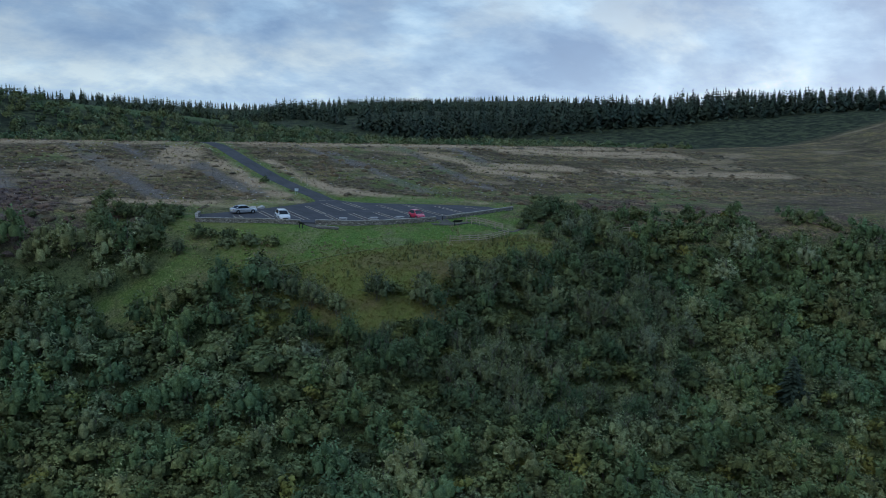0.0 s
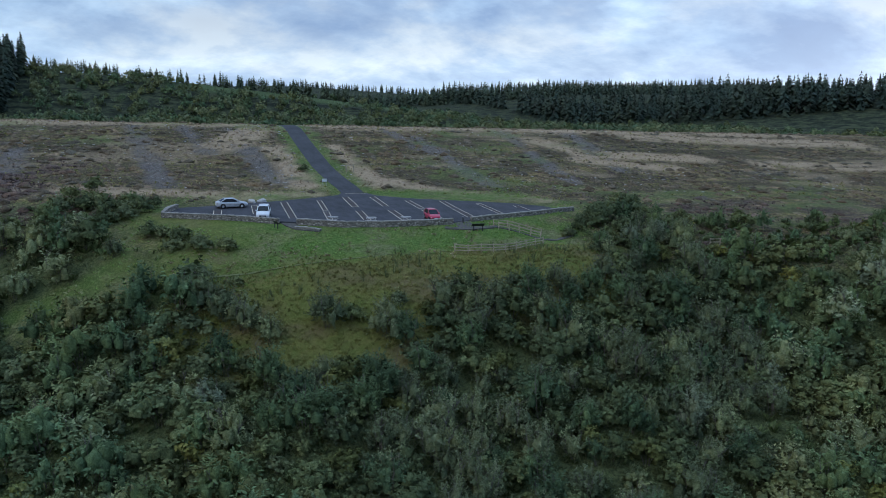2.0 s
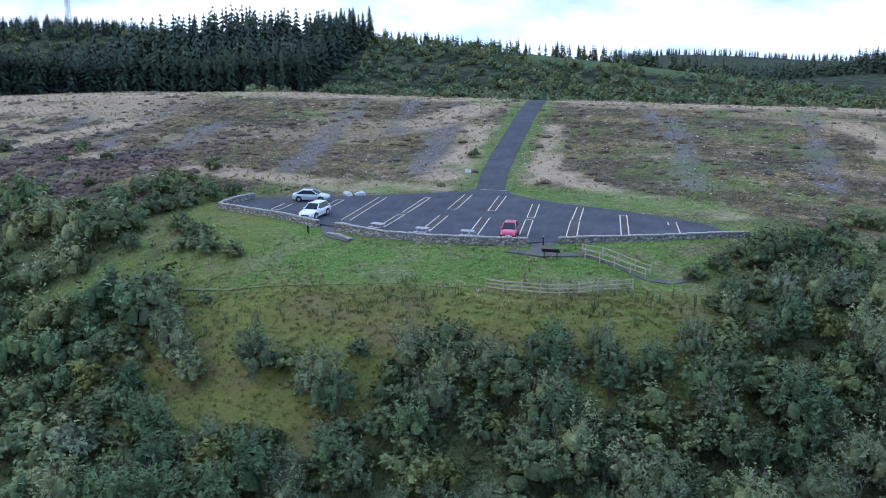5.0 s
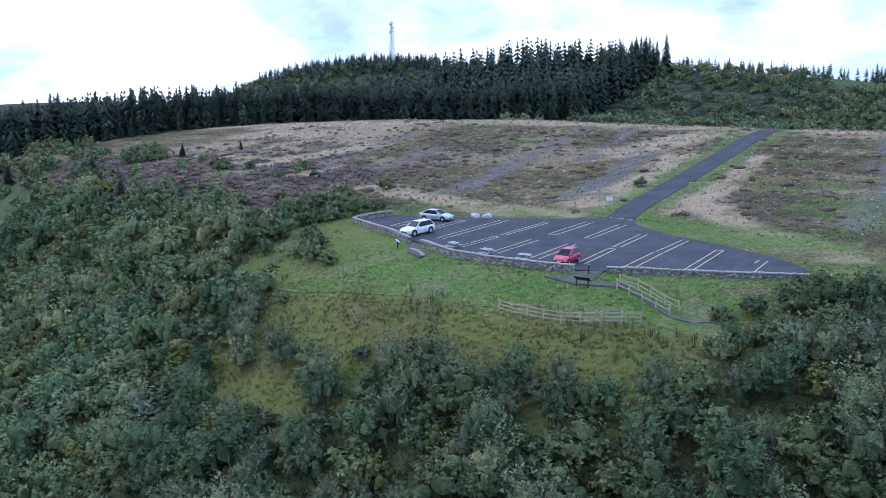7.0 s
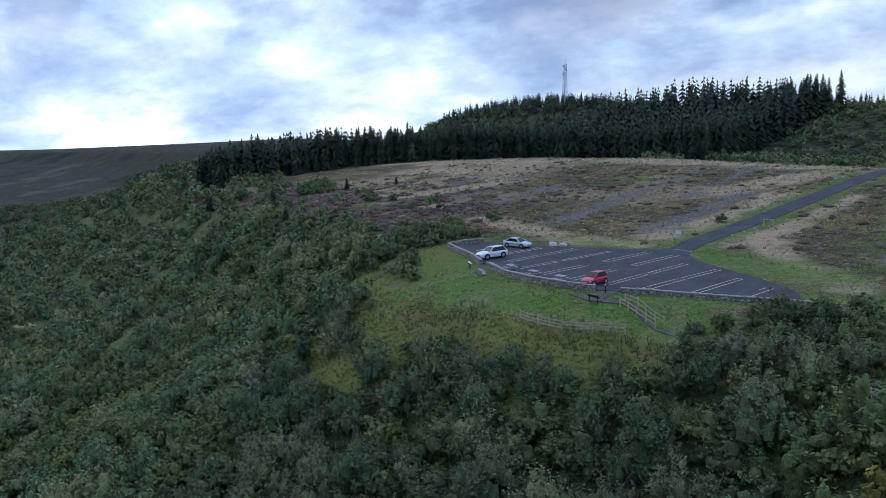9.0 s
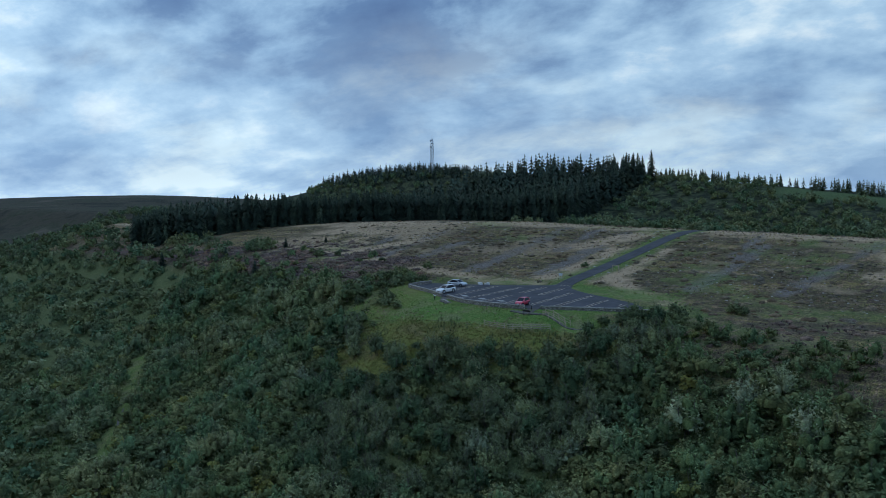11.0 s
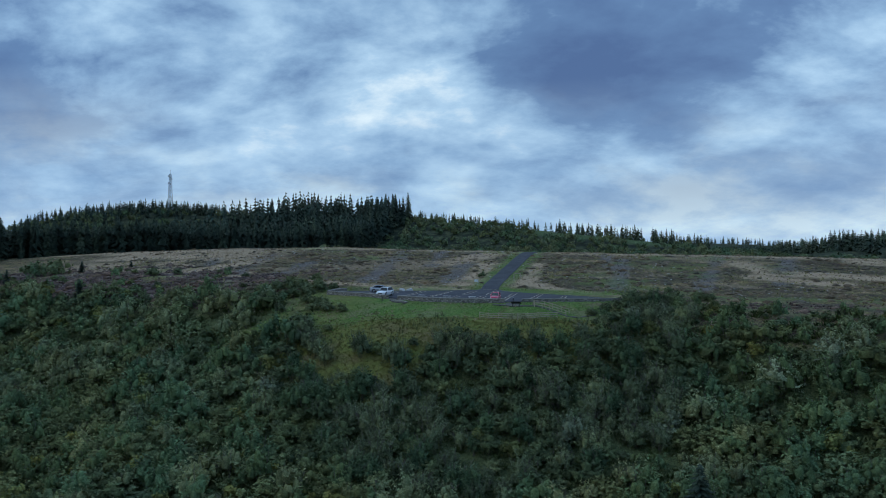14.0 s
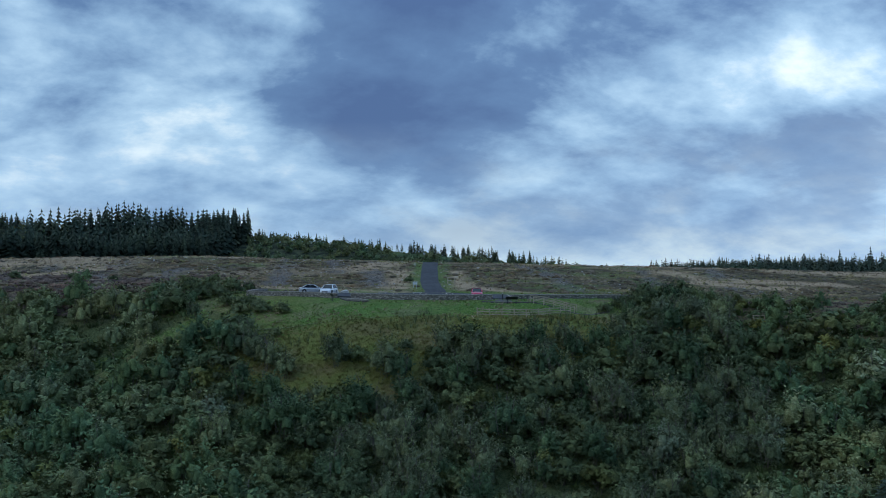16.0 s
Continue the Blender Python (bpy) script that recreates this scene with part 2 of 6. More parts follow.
def ground_material():
    n = Nodes("moor_ground", 0.95, 0, 0.1)
    z, z2 = n.attr("zone"), n.attr("zone2")
    fine = n.noise(3.2, 7, 0.78)
    mid = n.noise(0.45, 5, 0.65)
    clump = n.noise(1.1, 4, 0.7)
    rows = n.noise(0.55, 5, 0.7, n.coord(1.0, 0.28, 1.0, 8))
    moor = n.ramp(rows, (0.30, (0.058, 0.040, 0.032)), (0.41, (0.115, 0.080, 0.056)), (0.50, (0.112, 0.098, 0.044)), (0.58, (0.150, 0.106, 0.074)), (0.70, (0.255, 0.185, 0.125)))
    moor = n.mix(0.85, moor, n.ramp(fine, (0.41, 0.25), (0.5, 0.95), (0.58, 2.0)), "MULTIPLY")
    moor = n.mix(0.6, moor, n.ramp(clump, (0.40, (0.5, 0.46, 0.46)), (0.5, (1.0, 1.0, 1.0)), (0.60, (1.25, 1.35, 0.9))), "MULTIPLY")
    broad = n.noise(0.11, 5, 0.7, n.coord(0.45, 1.5, 1, 8))
    moor = n.mix(0.75, moor, n.ramp(broad, (0.39, (0.55, 0.52, 0.52)), (0.5, (1.0, 1.0, 1.0)), (0.61, (1.7, 1.5, 1.25))), "MULTIPLY")
    straw = n.ramp(fine, (0.41, (0.31, 0.212, 0.124)), (0.5, (0.47, 0.330, 0.204)), (0.585, (0.60, 0.445, 0.295)))
    straw = n.mix(0.35, straw, n.ramp(clump, (0.38, (0.17, 0.125, 0.062)), (0.62, (0.44, 0.31, 0.195))))
    brash = n.ramp(n.noise(3.8, 6, 0.8, n.coord(0.5, 2.2, 1, 8)), (0.40, (0.075, 0.060, 0.050)), (0.5, (0.170, 0.145, 0.128)), (0.60, (0.34, 0.295, 0.268)))
    brash = n.mix(0.22, brash, moor)
    grass = n.ramp(fine, (0.41, (0.066, 0.110, 0.022)), (0.5, (0.120, 0.192, 0.042)), (0.585, (0.21, 0.285, 0.085)))
    grass = n.mix(0.5, grass, n.ramp(mid, (0.3, (0.080, 0.150, 0.040)), (0.72, (0.22, 0.20, 0.075))))
    grass = n.mix(0.5, grass, n.ramp(clump, (0.40, 0.6), (0.60, 1.35)), "MULTIPLY")
    worn = n.noise(0.21, 4, 0.6)
    grass = n.mix(n.ramp(worn, (0.52, 0.0), (0.64, 0.55)), grass, n.ramp(fine, (0.41, (0.105, 0.095, 0.048)), (0.5, (0.19, 0.175, 0.095)), (0.585, (0.31, 0.28, 0.165))))
    grass = n.mix(n.ramp(worn, (0.43, 0.75), (0.54, 0.0)), grass, n.ramp(fine, (0.41, (0.052, 0.112, 0.018)), (0.5, (0.086, 0.172, 0.034)), (0.585, (0.145, 0.235, 0.064))))
    under = n.ramp(fine, (0.41, (0.060, 0.078, 0.031)), (0.5, (0.105, 0.128, 0.050)), (0.59, (0.155, 0.172, 0.072)))
    heath = n.ramp(fine, (0.41, (0.070, 0.046, 0.042)), (0.5, (0.120, 0.078, 0.072)), (0.59, (0.165, 0.115, 0.102)))
    field = n.ramp(n.noise(0.22, 7, 0.78), (0.41, (0.012, 0.017, 0.010)), (0.5, (0.034, 0.043, 0.022)), (0.59, (0.074, 0.082, 0.038)))
    c = n.mix(z[2], moor, straw)
    c = n.mix(z2[1], c, brash)
    c = n.mix(z2[0], c, heath)
    c = n.mix(z2[2], c, field)
    z3 = n.attr("zone3")
    c = n.mix(z3[0], c, n.ramp(mid, (0.3, (0.060, 0.090, 0.034)), (0.7, (0.085, 0.118, 0.045))))
    c = n.mix(z3[1], c, n.ramp(n.noise(0.008, 9, 0.72), (0.40, (0.020, 0.026, 0.016)), (0.48, (0.058, 0.050, 0.034)), (0.53, (0.034, 0.040, 0.022)), (0.62, (0.100, 0.082, 0.060))))
    c = n.mix(z[1], c, under)
    c = n.mix(z[0], c, grass)
    tall = n.ramp(fine, (0.41, (0.095, 0.098, 0.024)), (0.5, (0.190, 0.190, 0.048)), (0.585, (0.32, 0.30, 0.10)))
    swath = n.noise(0.17, 4, 0.6, n.coord(0.7, 1.3, 1, 15))
    tall = n.mix(0.65, tall, n.ramp(swath, (0.38, (0.130, 0.180, 0.036)), (0.47, (0.190, 0.200, 0.048)), (0.55, (0.165, 0.150, 0.050)), (0.63, (0.20, 0.135, 0.080))))
    tall = n.mix(0.35, tall, n.ramp(clump, (0.38, (0.085, 0.105, 0.030)), (0.55, (0.17, 0.155, 0.050)), (0.66, (0.20, 0.14, 0.07))))
    c = n.mix(z3[2], c, tall)
    n.bump(n.math("ADD", fine, n.math("MULTIPLY", mid, 2.0)), 0.9, 0.25)
    return n.color(c)


def asphalt_material(name, base):
    n = Nodes(name, 0.95, 0, 0.12)
    grit = n.noise(38, 3, 0.7)
    worn = n.noise(0.22, 5, 0.6)
    lane = n.noise(1.3, 4, 0.6, n.coord(1.0, 0.25, 1))
    c = n.ramp(grit, (0.25, tuple(v * 0.7 for v in base)), (0.75, tuple(v * 1.35 for v in base)))
    c = n.mix(0.8, c, n.ramp(worn, (0.3, 0.75), (0.7, 1.25)), "MULTIPLY")
    c = n.mix(0.5, c, n.ramp(lane, (0.35, 0.8), (0.65, 1.2)), "MULTIPLY")
    n.bump(grit, 0.3, 0.01)
    return n.color(c)


GROUND = ground_material()
ASPHALT = asphalt_material("car_park_asphalt", (0.068, 0.068, 0.074))
ROADTOP = asphalt_material("road_asphalt", (0.071, 0.071, 0.075))
PATHTOP = asphalt_material("path_gravel", (0.118, 0.108, 0.094))
TROD = asphalt_material("trodden_earth", (0.150, 0.165, 0.070))
OLDTAR = asphalt_material("brown_patched_asphalt", (0.080, 0.068, 0.066))


def line_paint():
    n = Nodes("worn_line_paint", 0.7, 0, 0.3)
    f = n.noise(3.0, 6, 0.8)
    return n.color(n.ramp(f, (0.34, (0.16, 0.145, 0.13)), (0.46, (0.56, 0.47, 0.34)), (0.7, (0.70, 0.60, 0.45))))


LINE = line_paint()


def stone_material(name, base):
    n = Nodes(name, 0.95, 0, 0.2)
    v = n.t.nodes.new("ShaderNodeTexVoronoi")
    v.inputs["Scale"].default_value = 3.2
    n.t.links.new(n.coord(1, 1, 1.7), v.inputs["Vector"])
    s = n.t.nodes.new("ShaderNodeSeparateColor")
    n.t.links.new(v.outputs["Color"], s.inputs[0])
    c = n.ramp(s.outputs[0], (0.0, tuple(b * 0.55 for b in base)), (0.5, base), (1.0, tuple(b * 1.5 for b in base)))
    f = n.noise(9, 5, 0.7)
    c = n.mix(0.6, c, n.ramp(f, (0.3, 0.55), (0.7, 1.4)), "MULTIPLY")
    joint = n.ramp(v.outputs["Distance"], (0.30, 1.0), (0.52, 0.45))
    c = n.mix(0.8, c, joint, "MULTIPLY")
    n.bump(n.math("SUBTRACT", f, v.outputs["Distance"]), 0.8, 0.06)
    return n.color(c)


STONE = stone_material("wall_stone", (0.31, 0.278, 0.238))
COPE = plain("coping_stone", (0.33, 0.30, 0.262), 0.95, vary=0.4, scale=4)
BOULDER = plain("pale_boulder", (0.46, 0.44, 0.41), 0.95, vary=0.3, scale=3)
TIMBER = plain("weathered_timber", (0.41, 0.33, 0.235), 0.9, vary=0.3, scale=5)
PALEWOOD = plain("bleached_wood", (0.52, 0.48, 0.43), 0.9, vary=0.35, scale=4)
BLACK = plain("black_board_metal", (0.016, 0.017, 0.019), 0.45, 0.0, 0.5)
STEEL = plain("galvanised_steel", (0.42, 0.44, 0.46), 0.45, 0.8, 0.5)
SIGNFACE = plain("pale_sign_face", (0.62, 0.64, 0.65), 0.6)

# ---- shape of the land ----


def vnoise(x, y, size, seed=0):
    """Smooth value noise, 0 to 1, with bumps about size metres across."""
    x, y = np.asarray(x, float) / size, np.asarray(y, float) / size
    xi, yi = np.floor(x).astype(np.int64), np.floor(y).astype(np.int64)
    fx, fy = x - xi, y - yi
    fx, fy = fx * fx * (3 - 2 * fx), fy * fy * (3 - 2 * fy)

    def h(a, b):
        n = (a * 374761393 + b * 668265263 + seed * 974711) & 0x7FFFFFFF
        n = ((n ^ (n >> 13)) * 1274126177) & 0x7FFFFFFF
        return ((n ^ (n >> 16)) & 0xFFFF) / 65535.0

    a = h(xi, yi) * (1 - fx) + h(xi + 1, yi) * fx
    b = h(xi, yi + 1) * (1 - fx) + h(xi + 1, yi + 1) * fx
    return a * (1 - fy) + b * fy


def fbm(x, y, size, seed=0):
    return 0.5 * vnoise(x, y, size, seed) + 0.3 * vnoise(x, y, size / 2.1, seed + 5) + 0.2 * vnoise(x, y, size / 4.3, seed + 9)


def step(v, a, b):
    f = np.clip((np.asarray(v, float) - a) / (b - a), 0, 1)
    return f * f * (3 - 2 * f)


# brow of the scarp, west to east, and the fall of the land below it
BROW_X = [-700, -420, -335, -300, -276, -215, -157, -90, -45, -30, -5, 20, 40, 65, 120, 260, 500]
BROW_Y = [330, 235, 125, 55, 36, 24, 14, -2, -15, -27, -37, -38.5, -35, -44, -68, -115, -180]
FALL_D = [-60, -14, -10, -6, 0, 5, 14, 30, 60, 120, 260, 420, 700, 1100, 2500]
FALL_Z = [0, 0, -0.6, -1.7, -3.4, -6.4, -13.4, -21.5, -31, -44, -58, -56, -36, -14, -4]


# rise of the moor behind the car park, to its crest and the hollow beyond
BACK_Y = [0, 10, 28, 50, 70, 82, 95, 120, 150, 400]
BACK_Z = [0, 0.9, 2.9, 6.2, 9.4, 10.6, 10.4, 8.4, 8.0, 8.0]
# line and height of the ridge to the north-west
RIDGE_X = [-420, -330, -251, -194, -128, -88, -20, 48, 110, 171, 300]
RIDGE_Y = [230, 215, 212, 209, 215, 255, 255, 245, 250, 280, 330]
RIDGE_Z = [10, 17, 32, 34, 29, 31, 26, 19, 11, 5, 4]


def brow(x):
    return sum(np.interp(np.asarray(x, float) + k, BROW_X, BROW_Y) for k in (-6, -2, 2, 6)) / 4


def beyond(x, y):
    """Metres out over the brow; negative on the plateau."""
    s = (brow(np.asarray(x, float) + 4) - brow(np.asarray(x, float) - 4)) / 8
    return (brow(x) - y) / np.sqrt(1 + s ** 2)


def park_plane(x, y):
    return 0.553 - 0.0132 * x + 0.0541 * y


def road_x(y):
    return np.interp(y, [0, 6, 15, 30, 60, 75, 90, 105, 200], [2.8, 2.3, 1.7, 1.3, 1.6, 2.0, 2.0, 0.5, -6.0])


def flatness(x, y):
    """1 on the car park and the road, 0 on rough land."""
    park = 1 - step(np.hypot((x - 1.5) / 33, (y + 10) / 16), 0.9, 1.25)
    road = (1 - step(np.abs(x - road_x(y)), 2.6, 6.0)) * step(y, 0, 4) * (1 - step(y, 105, 125))
    return np.maximum(park, road), park


def terrain(x, y):
    x, y = np.asarray(x, float), np.asarray(y, float)
    d = beyond(x, y)
    west = np.clip((-x - 100) / 80, 0, 1)
    fall = sum(np.interp(d + k, FALL_D, FALL_Z) for k in (-1.5, -0.5, 0.5, 1.5)) / 4 * (1 - 0.2 * west)
    back = sum(np.interp(y + k, BACK_Y, BACK_Z) for k in (-5, 0, 5)) / 3
    tilt = -0.026 * np.clip(x, -60, 200) * np.exp(-np.maximum(y - 120, 0) / 120) - 0.03 * np.clip(-x - 95, 0, 120) * (1 - step(y, 130, 200))
    p = 0.7 + 0.062 * np.clip(y, -25, 0) + back + tilt
    # the wooded ridge behind the moor
    top = sum(np.interp(x + k, RIDGE_X, RIDGE_Z) for k in (-12, 0, 12)) / 3
    p = p + (top - 8) * step(y, 138, np.interp(x, RIDGE_X, RIDGE_Y)) * (1 - 0.75 * step(y, 300, 480))
    p = p + 8 * np.clip((y - 420) / 600, 0, 1)
    # low wooded rise to the east and north-east
    p = p + 19 * step(np.hypot(x, y), 270, 430) * step(x + 0.15 * y, 90, 320)
    p = p + step(np.hypot(x, y), 800, 1300) * step(y, -100, 300) * (10 + 9 * np.sin(np.arctan2(x, y) * 11.0 + 0.6))
    p = p - 0.95 * np.exp(-((x - 23.5) / 4.5) ** 2 - ((y + 29.5) / 3.2) ** 2)
    flat, park = flatness(x, y)
    p = p * (1 - park) + park_plane(x, y) * park
    near = 1 - step(np.hypot(x, y), 300, 700)
    rough = (fbm(x, y, 14, 3) - 0.5) * 1.6 + (fbm(x, y, 4.5, 4) - 0.5) * 0.7
    swell = (fbm(x, y, 60, 8) - 0.5) * 1.6 * step(np.abs(y - 20), 40, 90)
    return p + fall + (1 - flat) * near * (rough * (0.45 + 0.55 * step(d, 0, 15)) + swell)


def axis(core, fine, far, grow):
    """Grid lines: evenly fine over the core, wider and wider out to far."""
    a, b = core
    v = list(np.arange(a, b + 1e-6, fine))
    s, p = fine, b
    while p < far[1]:
        s *= grow
        p += s
        v.append(p)
    s, p = fine, a
    while p > far[0]:
        s *= grow
        p -= s
        v.insert(0, p)
    return np.array(v)


def raw_mesh(name, verts, faces, mats, index=None, smooth=False):
    """A mesh from arrays; faces all with the same number of corners."""
    me = bpy.data.meshes.new(name)
    verts, faces = np.asarray(verts, np.float32), np.asarray(faces, np.int32)
    k = faces.shape[1]
    me.vertices.add(len(verts))
    me.vertices.foreach_set("co", verts.ravel())
    me.loops.add(faces.size)
    me.loops.foreach_set("vertex_index", faces.ravel())
    me.polygons.add(len(faces))
    me.polygons.foreach_set("loop_start", np.arange(0, faces.size, k, dtype=np.int32))
    for m in mats:
        me.materials.append(m)
    if index is not None:
        me.polygons.foreach_set("material_index", np.asarray(index, np.int32))
    me.update(calc_edges=True)
    me.polygons.foreach_set("use_smooth", np.full(len(faces), smooth))
    return me


# rows of grey felling brash, and bands of bleached grass: ends x, y, x, y and half width
WINDROWS = [(-56, 50.1, -53, 9.7, 2.0), (-36, 78.0, -28, 11.5, 2.0), (-24, 75.2, -20, 42.9, 1.5), (-12, 50.1, -9, 15.2, 2.2), (-13, 72.3, -12, 63.3, 1.8), (30, 63.3, 30, 11.5, 1.9), (24, 81.8, 27, 50.1, 1.6), (58, 80.7, 48, 15.2, 2.0), (75, 75.2, 66, 27.3, 2.0), (-75, 63.3, -66, 20.5, 2.0), (-90, 56.9, -80, 32.2, 2.0)]
STRAWS = [(-42, 7.8, -14, 3.0, 3.0), (-16, 3.9, -4, 4.9, 2.0), (-5, 9.7, -5, 50.1, 3.2), (-8, 71.7, -16, 50.1, 4.5), (8, 11.5, 8, 52.8, 2.2), (9, 18.8, 17, 6.8, 2.6), (17, 6.8, 32, -6, 2.8), (-92, 77.4, -50, 91.9, 8.0), (-68, 78.5, -14, 87.0, 6.0), (-54, 8.7, -109, 30.6, 6.0), (-83, 26.5, -73, 44.4, 5.0), (60, 62.0, 66, 45.1, 4.0), (66, 45.1, 94, 41.4, 4.5), (62, 39.2, 79, 29.8, 4.0), (-92, 77.4, -130, 75.2, 8.0), (-100, 56.9, -128, 60.8, 6.0), (110, 35.3, 170, 27.3, 5.0), (95, 69.4, 160, 63.3, 6.0)]


# narrow trodden ways through the scrub
TRAILS = [(-31, -16, -34.5, -22, 1.2), (-34.5, -22, -33.6, -26.5, 1.4), (-33.6, -26.5, -48, -27, 1.6), (-104, -34, -78, -56, 2.6), (-78, -56, -50, -80, 2.6)]


def strips(x, y, segs):
    """1 along the middle of the strips, fading out at their ragged edges."""
    best = np.zeros_like(x)
    wob = 2.4 * (fbm(x, y, 6, 21) - 0.5) + 3.0 * (fbm(x, y, 18, 23) - 0.5)
    for ax, ay, bx, by, w in segs:
        L2 = (bx - ax) ** 2 + (by - ay) ** 2
        t = np.clip(((x - ax) * (bx - ax) + (y - ay) * (by - ay)) / L2, 0, 1)
        d = np.hypot(x - ax - t * (bx - ax), y - ay - t * (by - ay))
        best = np.maximum(best, 1 - step(d + wob, w * 0.6, w * 1.35))
    return best


def windrow(x, y):
    return strips(x, y, WINDROWS) * step(fbm(x, y, 7, 27), 0.22, 0.40)


def zones(x, y):
    d = beyond(x, y)
    n1, n2, n3 = fbm(x, y, 9, 31), fbm(x, y, 26, 32), fbm(x, y, 3, 33)
    under = step(d + 6 * (n1 - 0.5), -2, 5)
    knoll = (1 - step(np.abs(x - 0) + 8 * (n1 - 0.5), 26, 34)) * step(-y, 22, 26) * (1 - step(d + 5 * (n1 - 0.5) - 6.5 * (1 - step(x, -4, 3)), 6, 11))
    under = under * (1 - knoll)
    rx, ry = (x - 1) / 33.5, (y + 9.5) / 17.0
    rim = (1 - step(np.hypot(rx, ry) + 0.12 * (n3 - 0.5), 0.98, 1.12)) * np.where(y > -13, 0.3 + 0.55 * step(n1, 0.42, 0.58), 1.0)
    verge = (1 - step(np.abs(x - road_x(y)) + 3 * (n3 - 0.5), 3.0, 5.5)) * step(y, 0, 4) * (1 - step(y, 92, 105)) * 0.75
    lawn = (1 - step(-x - 2, 24, 31)) * (1 - step(x + 4 * (n1 - 0.5), 23, 28)) * step(-y, 14, 18) * (1 - step(-y + 3 * (n1 - 0.5), 33, 37))
    side = step(-y + 6 * (n2 - 0.5), 2, 12) * step(np.abs(x), 26, 34) * step(n1, 0.46, 0.62) * 0.6 * (1 - step(d, -4, 3)) * (1 - step(np.abs(x), 44, 56))
    glade = np.maximum(0.8 * strips(x, y, TRAILS), 0.6 * (1 - step(np.hypot((x + 39) / 9, (y + 29) / 4) + 0.3 * (n3 - 0.5), 0.8, 1.1)))
    green = np.clip(np.maximum.reduce([knoll, rim, verge, lawn, side, glade]), 0, 1)
    patch = (step(fbm(x + 0.3 * y, y, 20, 44), 0.5, 0.62) * step(fbm(x, y, 7, 45), 0.4, 0.6) * 0.8)
    green = np.maximum(green, 0.55 * patch * (1 - under) * (1 - step(y, 88, 100)) * (1 - step(np.abs(x), 85, 120)))
    heath = step(-x, 34, 60) * (1 - step(y, 22, 44)) * step(n1 + 0.3 * (n2 - 0.5), 0.40, 0.55) * (1 - step(-x, 270, 310))
    heath = np.maximum(heath, 0.3 * step(x, 36, 50) * (1 - step(y, -14, 2)) * step(n1, 0.46, 0.58))
    bank = (1 - step(np.abs(y - 84 - 6 * (n2 - 0.5)), 5, 14)) * step(n1, 0.34, 0.50) * (1 - step(x, 130, 190))
    cross = step(fbm(x * 0.4, y, 11, 41), 0.63, 0.70) * 0.4 * step(y, 4, 14)
    cross = np.maximum(cross, 0.75 * step(-x, 60, 85) * (1 - step(-x, 118, 145)) * step(y, 18, 34) * step(n1, 0.36, 0.52))
    straw = np.clip(np.maximum.reduce([strips(x, y, STRAWS) * step(n3, 0.2, 0.45), bank, cross]), 0, 1) * (1 - step(y, 98, 112)) * (beyond(x, y) < -3)
    brash = windrow(x, y) * (1 - 0.7 * straw)
    field = step(y, 96, 112)
    meadow = (1 - step(np.abs(y - 236 + 0.12 * x + 8 * (n2 - 0.5)), 14, 18)) * step(x, -30, -10) * (1 - step(x, 160, 172))
    tan = np.maximum((1 - step(np.hypot((x - 130) / 40, (y - 196) / 16), 0.9, 1.1)), step(-x, 200, 300) * np.maximum(step(d, 40, 90), step(-x, 450, 600)))
    olive = np.maximum(knoll * step(-y + 5 * (n1 - 0.5), 31.5, 34.5), 0.6 * green * step(-x + 6 * (n1 - 0.5), 14, 22) * step(-y, 6, 12) * (1 - 0.7 * step(-x, 32, 37)))
    third = np.stack([meadow, tan, olive, np.ones_like(d)], -1)
    return np.stack([green, under * (1 - green) * (1 - tan), straw, np.ones_like(d)], -1), np.stack([heath * (1 - under), brash, field, np.ones_like(d)], -1), third


def build_ground():
    xs = axis((-125, 105), 1.5, (-2600, 2600), 1.06)
    ys = axis((-95, 130), 1.5, (-1400, 2900), 1.06)
    X, Y = np.meshgrid(xs, ys)
    Z = terrain(X, Y)
    nx, ny = len(xs), len(ys)
    i = np.arange(nx * ny).reshape(ny, nx)
    f = np.stack([i[:-1, :-1], i[:-1, 1:], i[1:, 1:], i[1:, :-1]], -1).reshape(-1, 4)
    me = raw_mesh("ground", np.stack([X, Y, Z], -1).reshape(-1, 3), f, [GROUND], smooth=True)
    a, b, c = zones(X.ravel(), Y.ravel())
    for name, v in (("zone", a), ("zone2", b), ("zone3", c)):
        at = me.attributes.new(name, "FLOAT_COLOR", "POINT")
        at.data.foreach_set("color", v.astype(np.float32).ravel())
    return tagged(new("ground", me), "rough moorland and steep green hillside", "ground", kind="structure")


build_ground()


def gz(x, y):
    return float(terrain(np.array([x]), np.array([y]))[0])


# ---- helpers for things ----


def part(name, bm, material, parent=None, label=""):
    """Links a bmesh as one mesh object under a thing or a part."""
    me = bpy.data.meshes.new(name)
    bm.normal_update()
    bm.to_mesh(me)
    bm.free()
    for m in material if isinstance(material, (list, tuple)) else [material]:
        me.materials.append(m)
    ob = new(name, me)
    ob.parent = parent
    if label:
        tagged(ob, label)
    return ob


def thing(name, m, label, category, group="", kind=""):
    ob = new(name)
    ob.matrix_world = m
    return tagged(ob, label, category, group, kind)


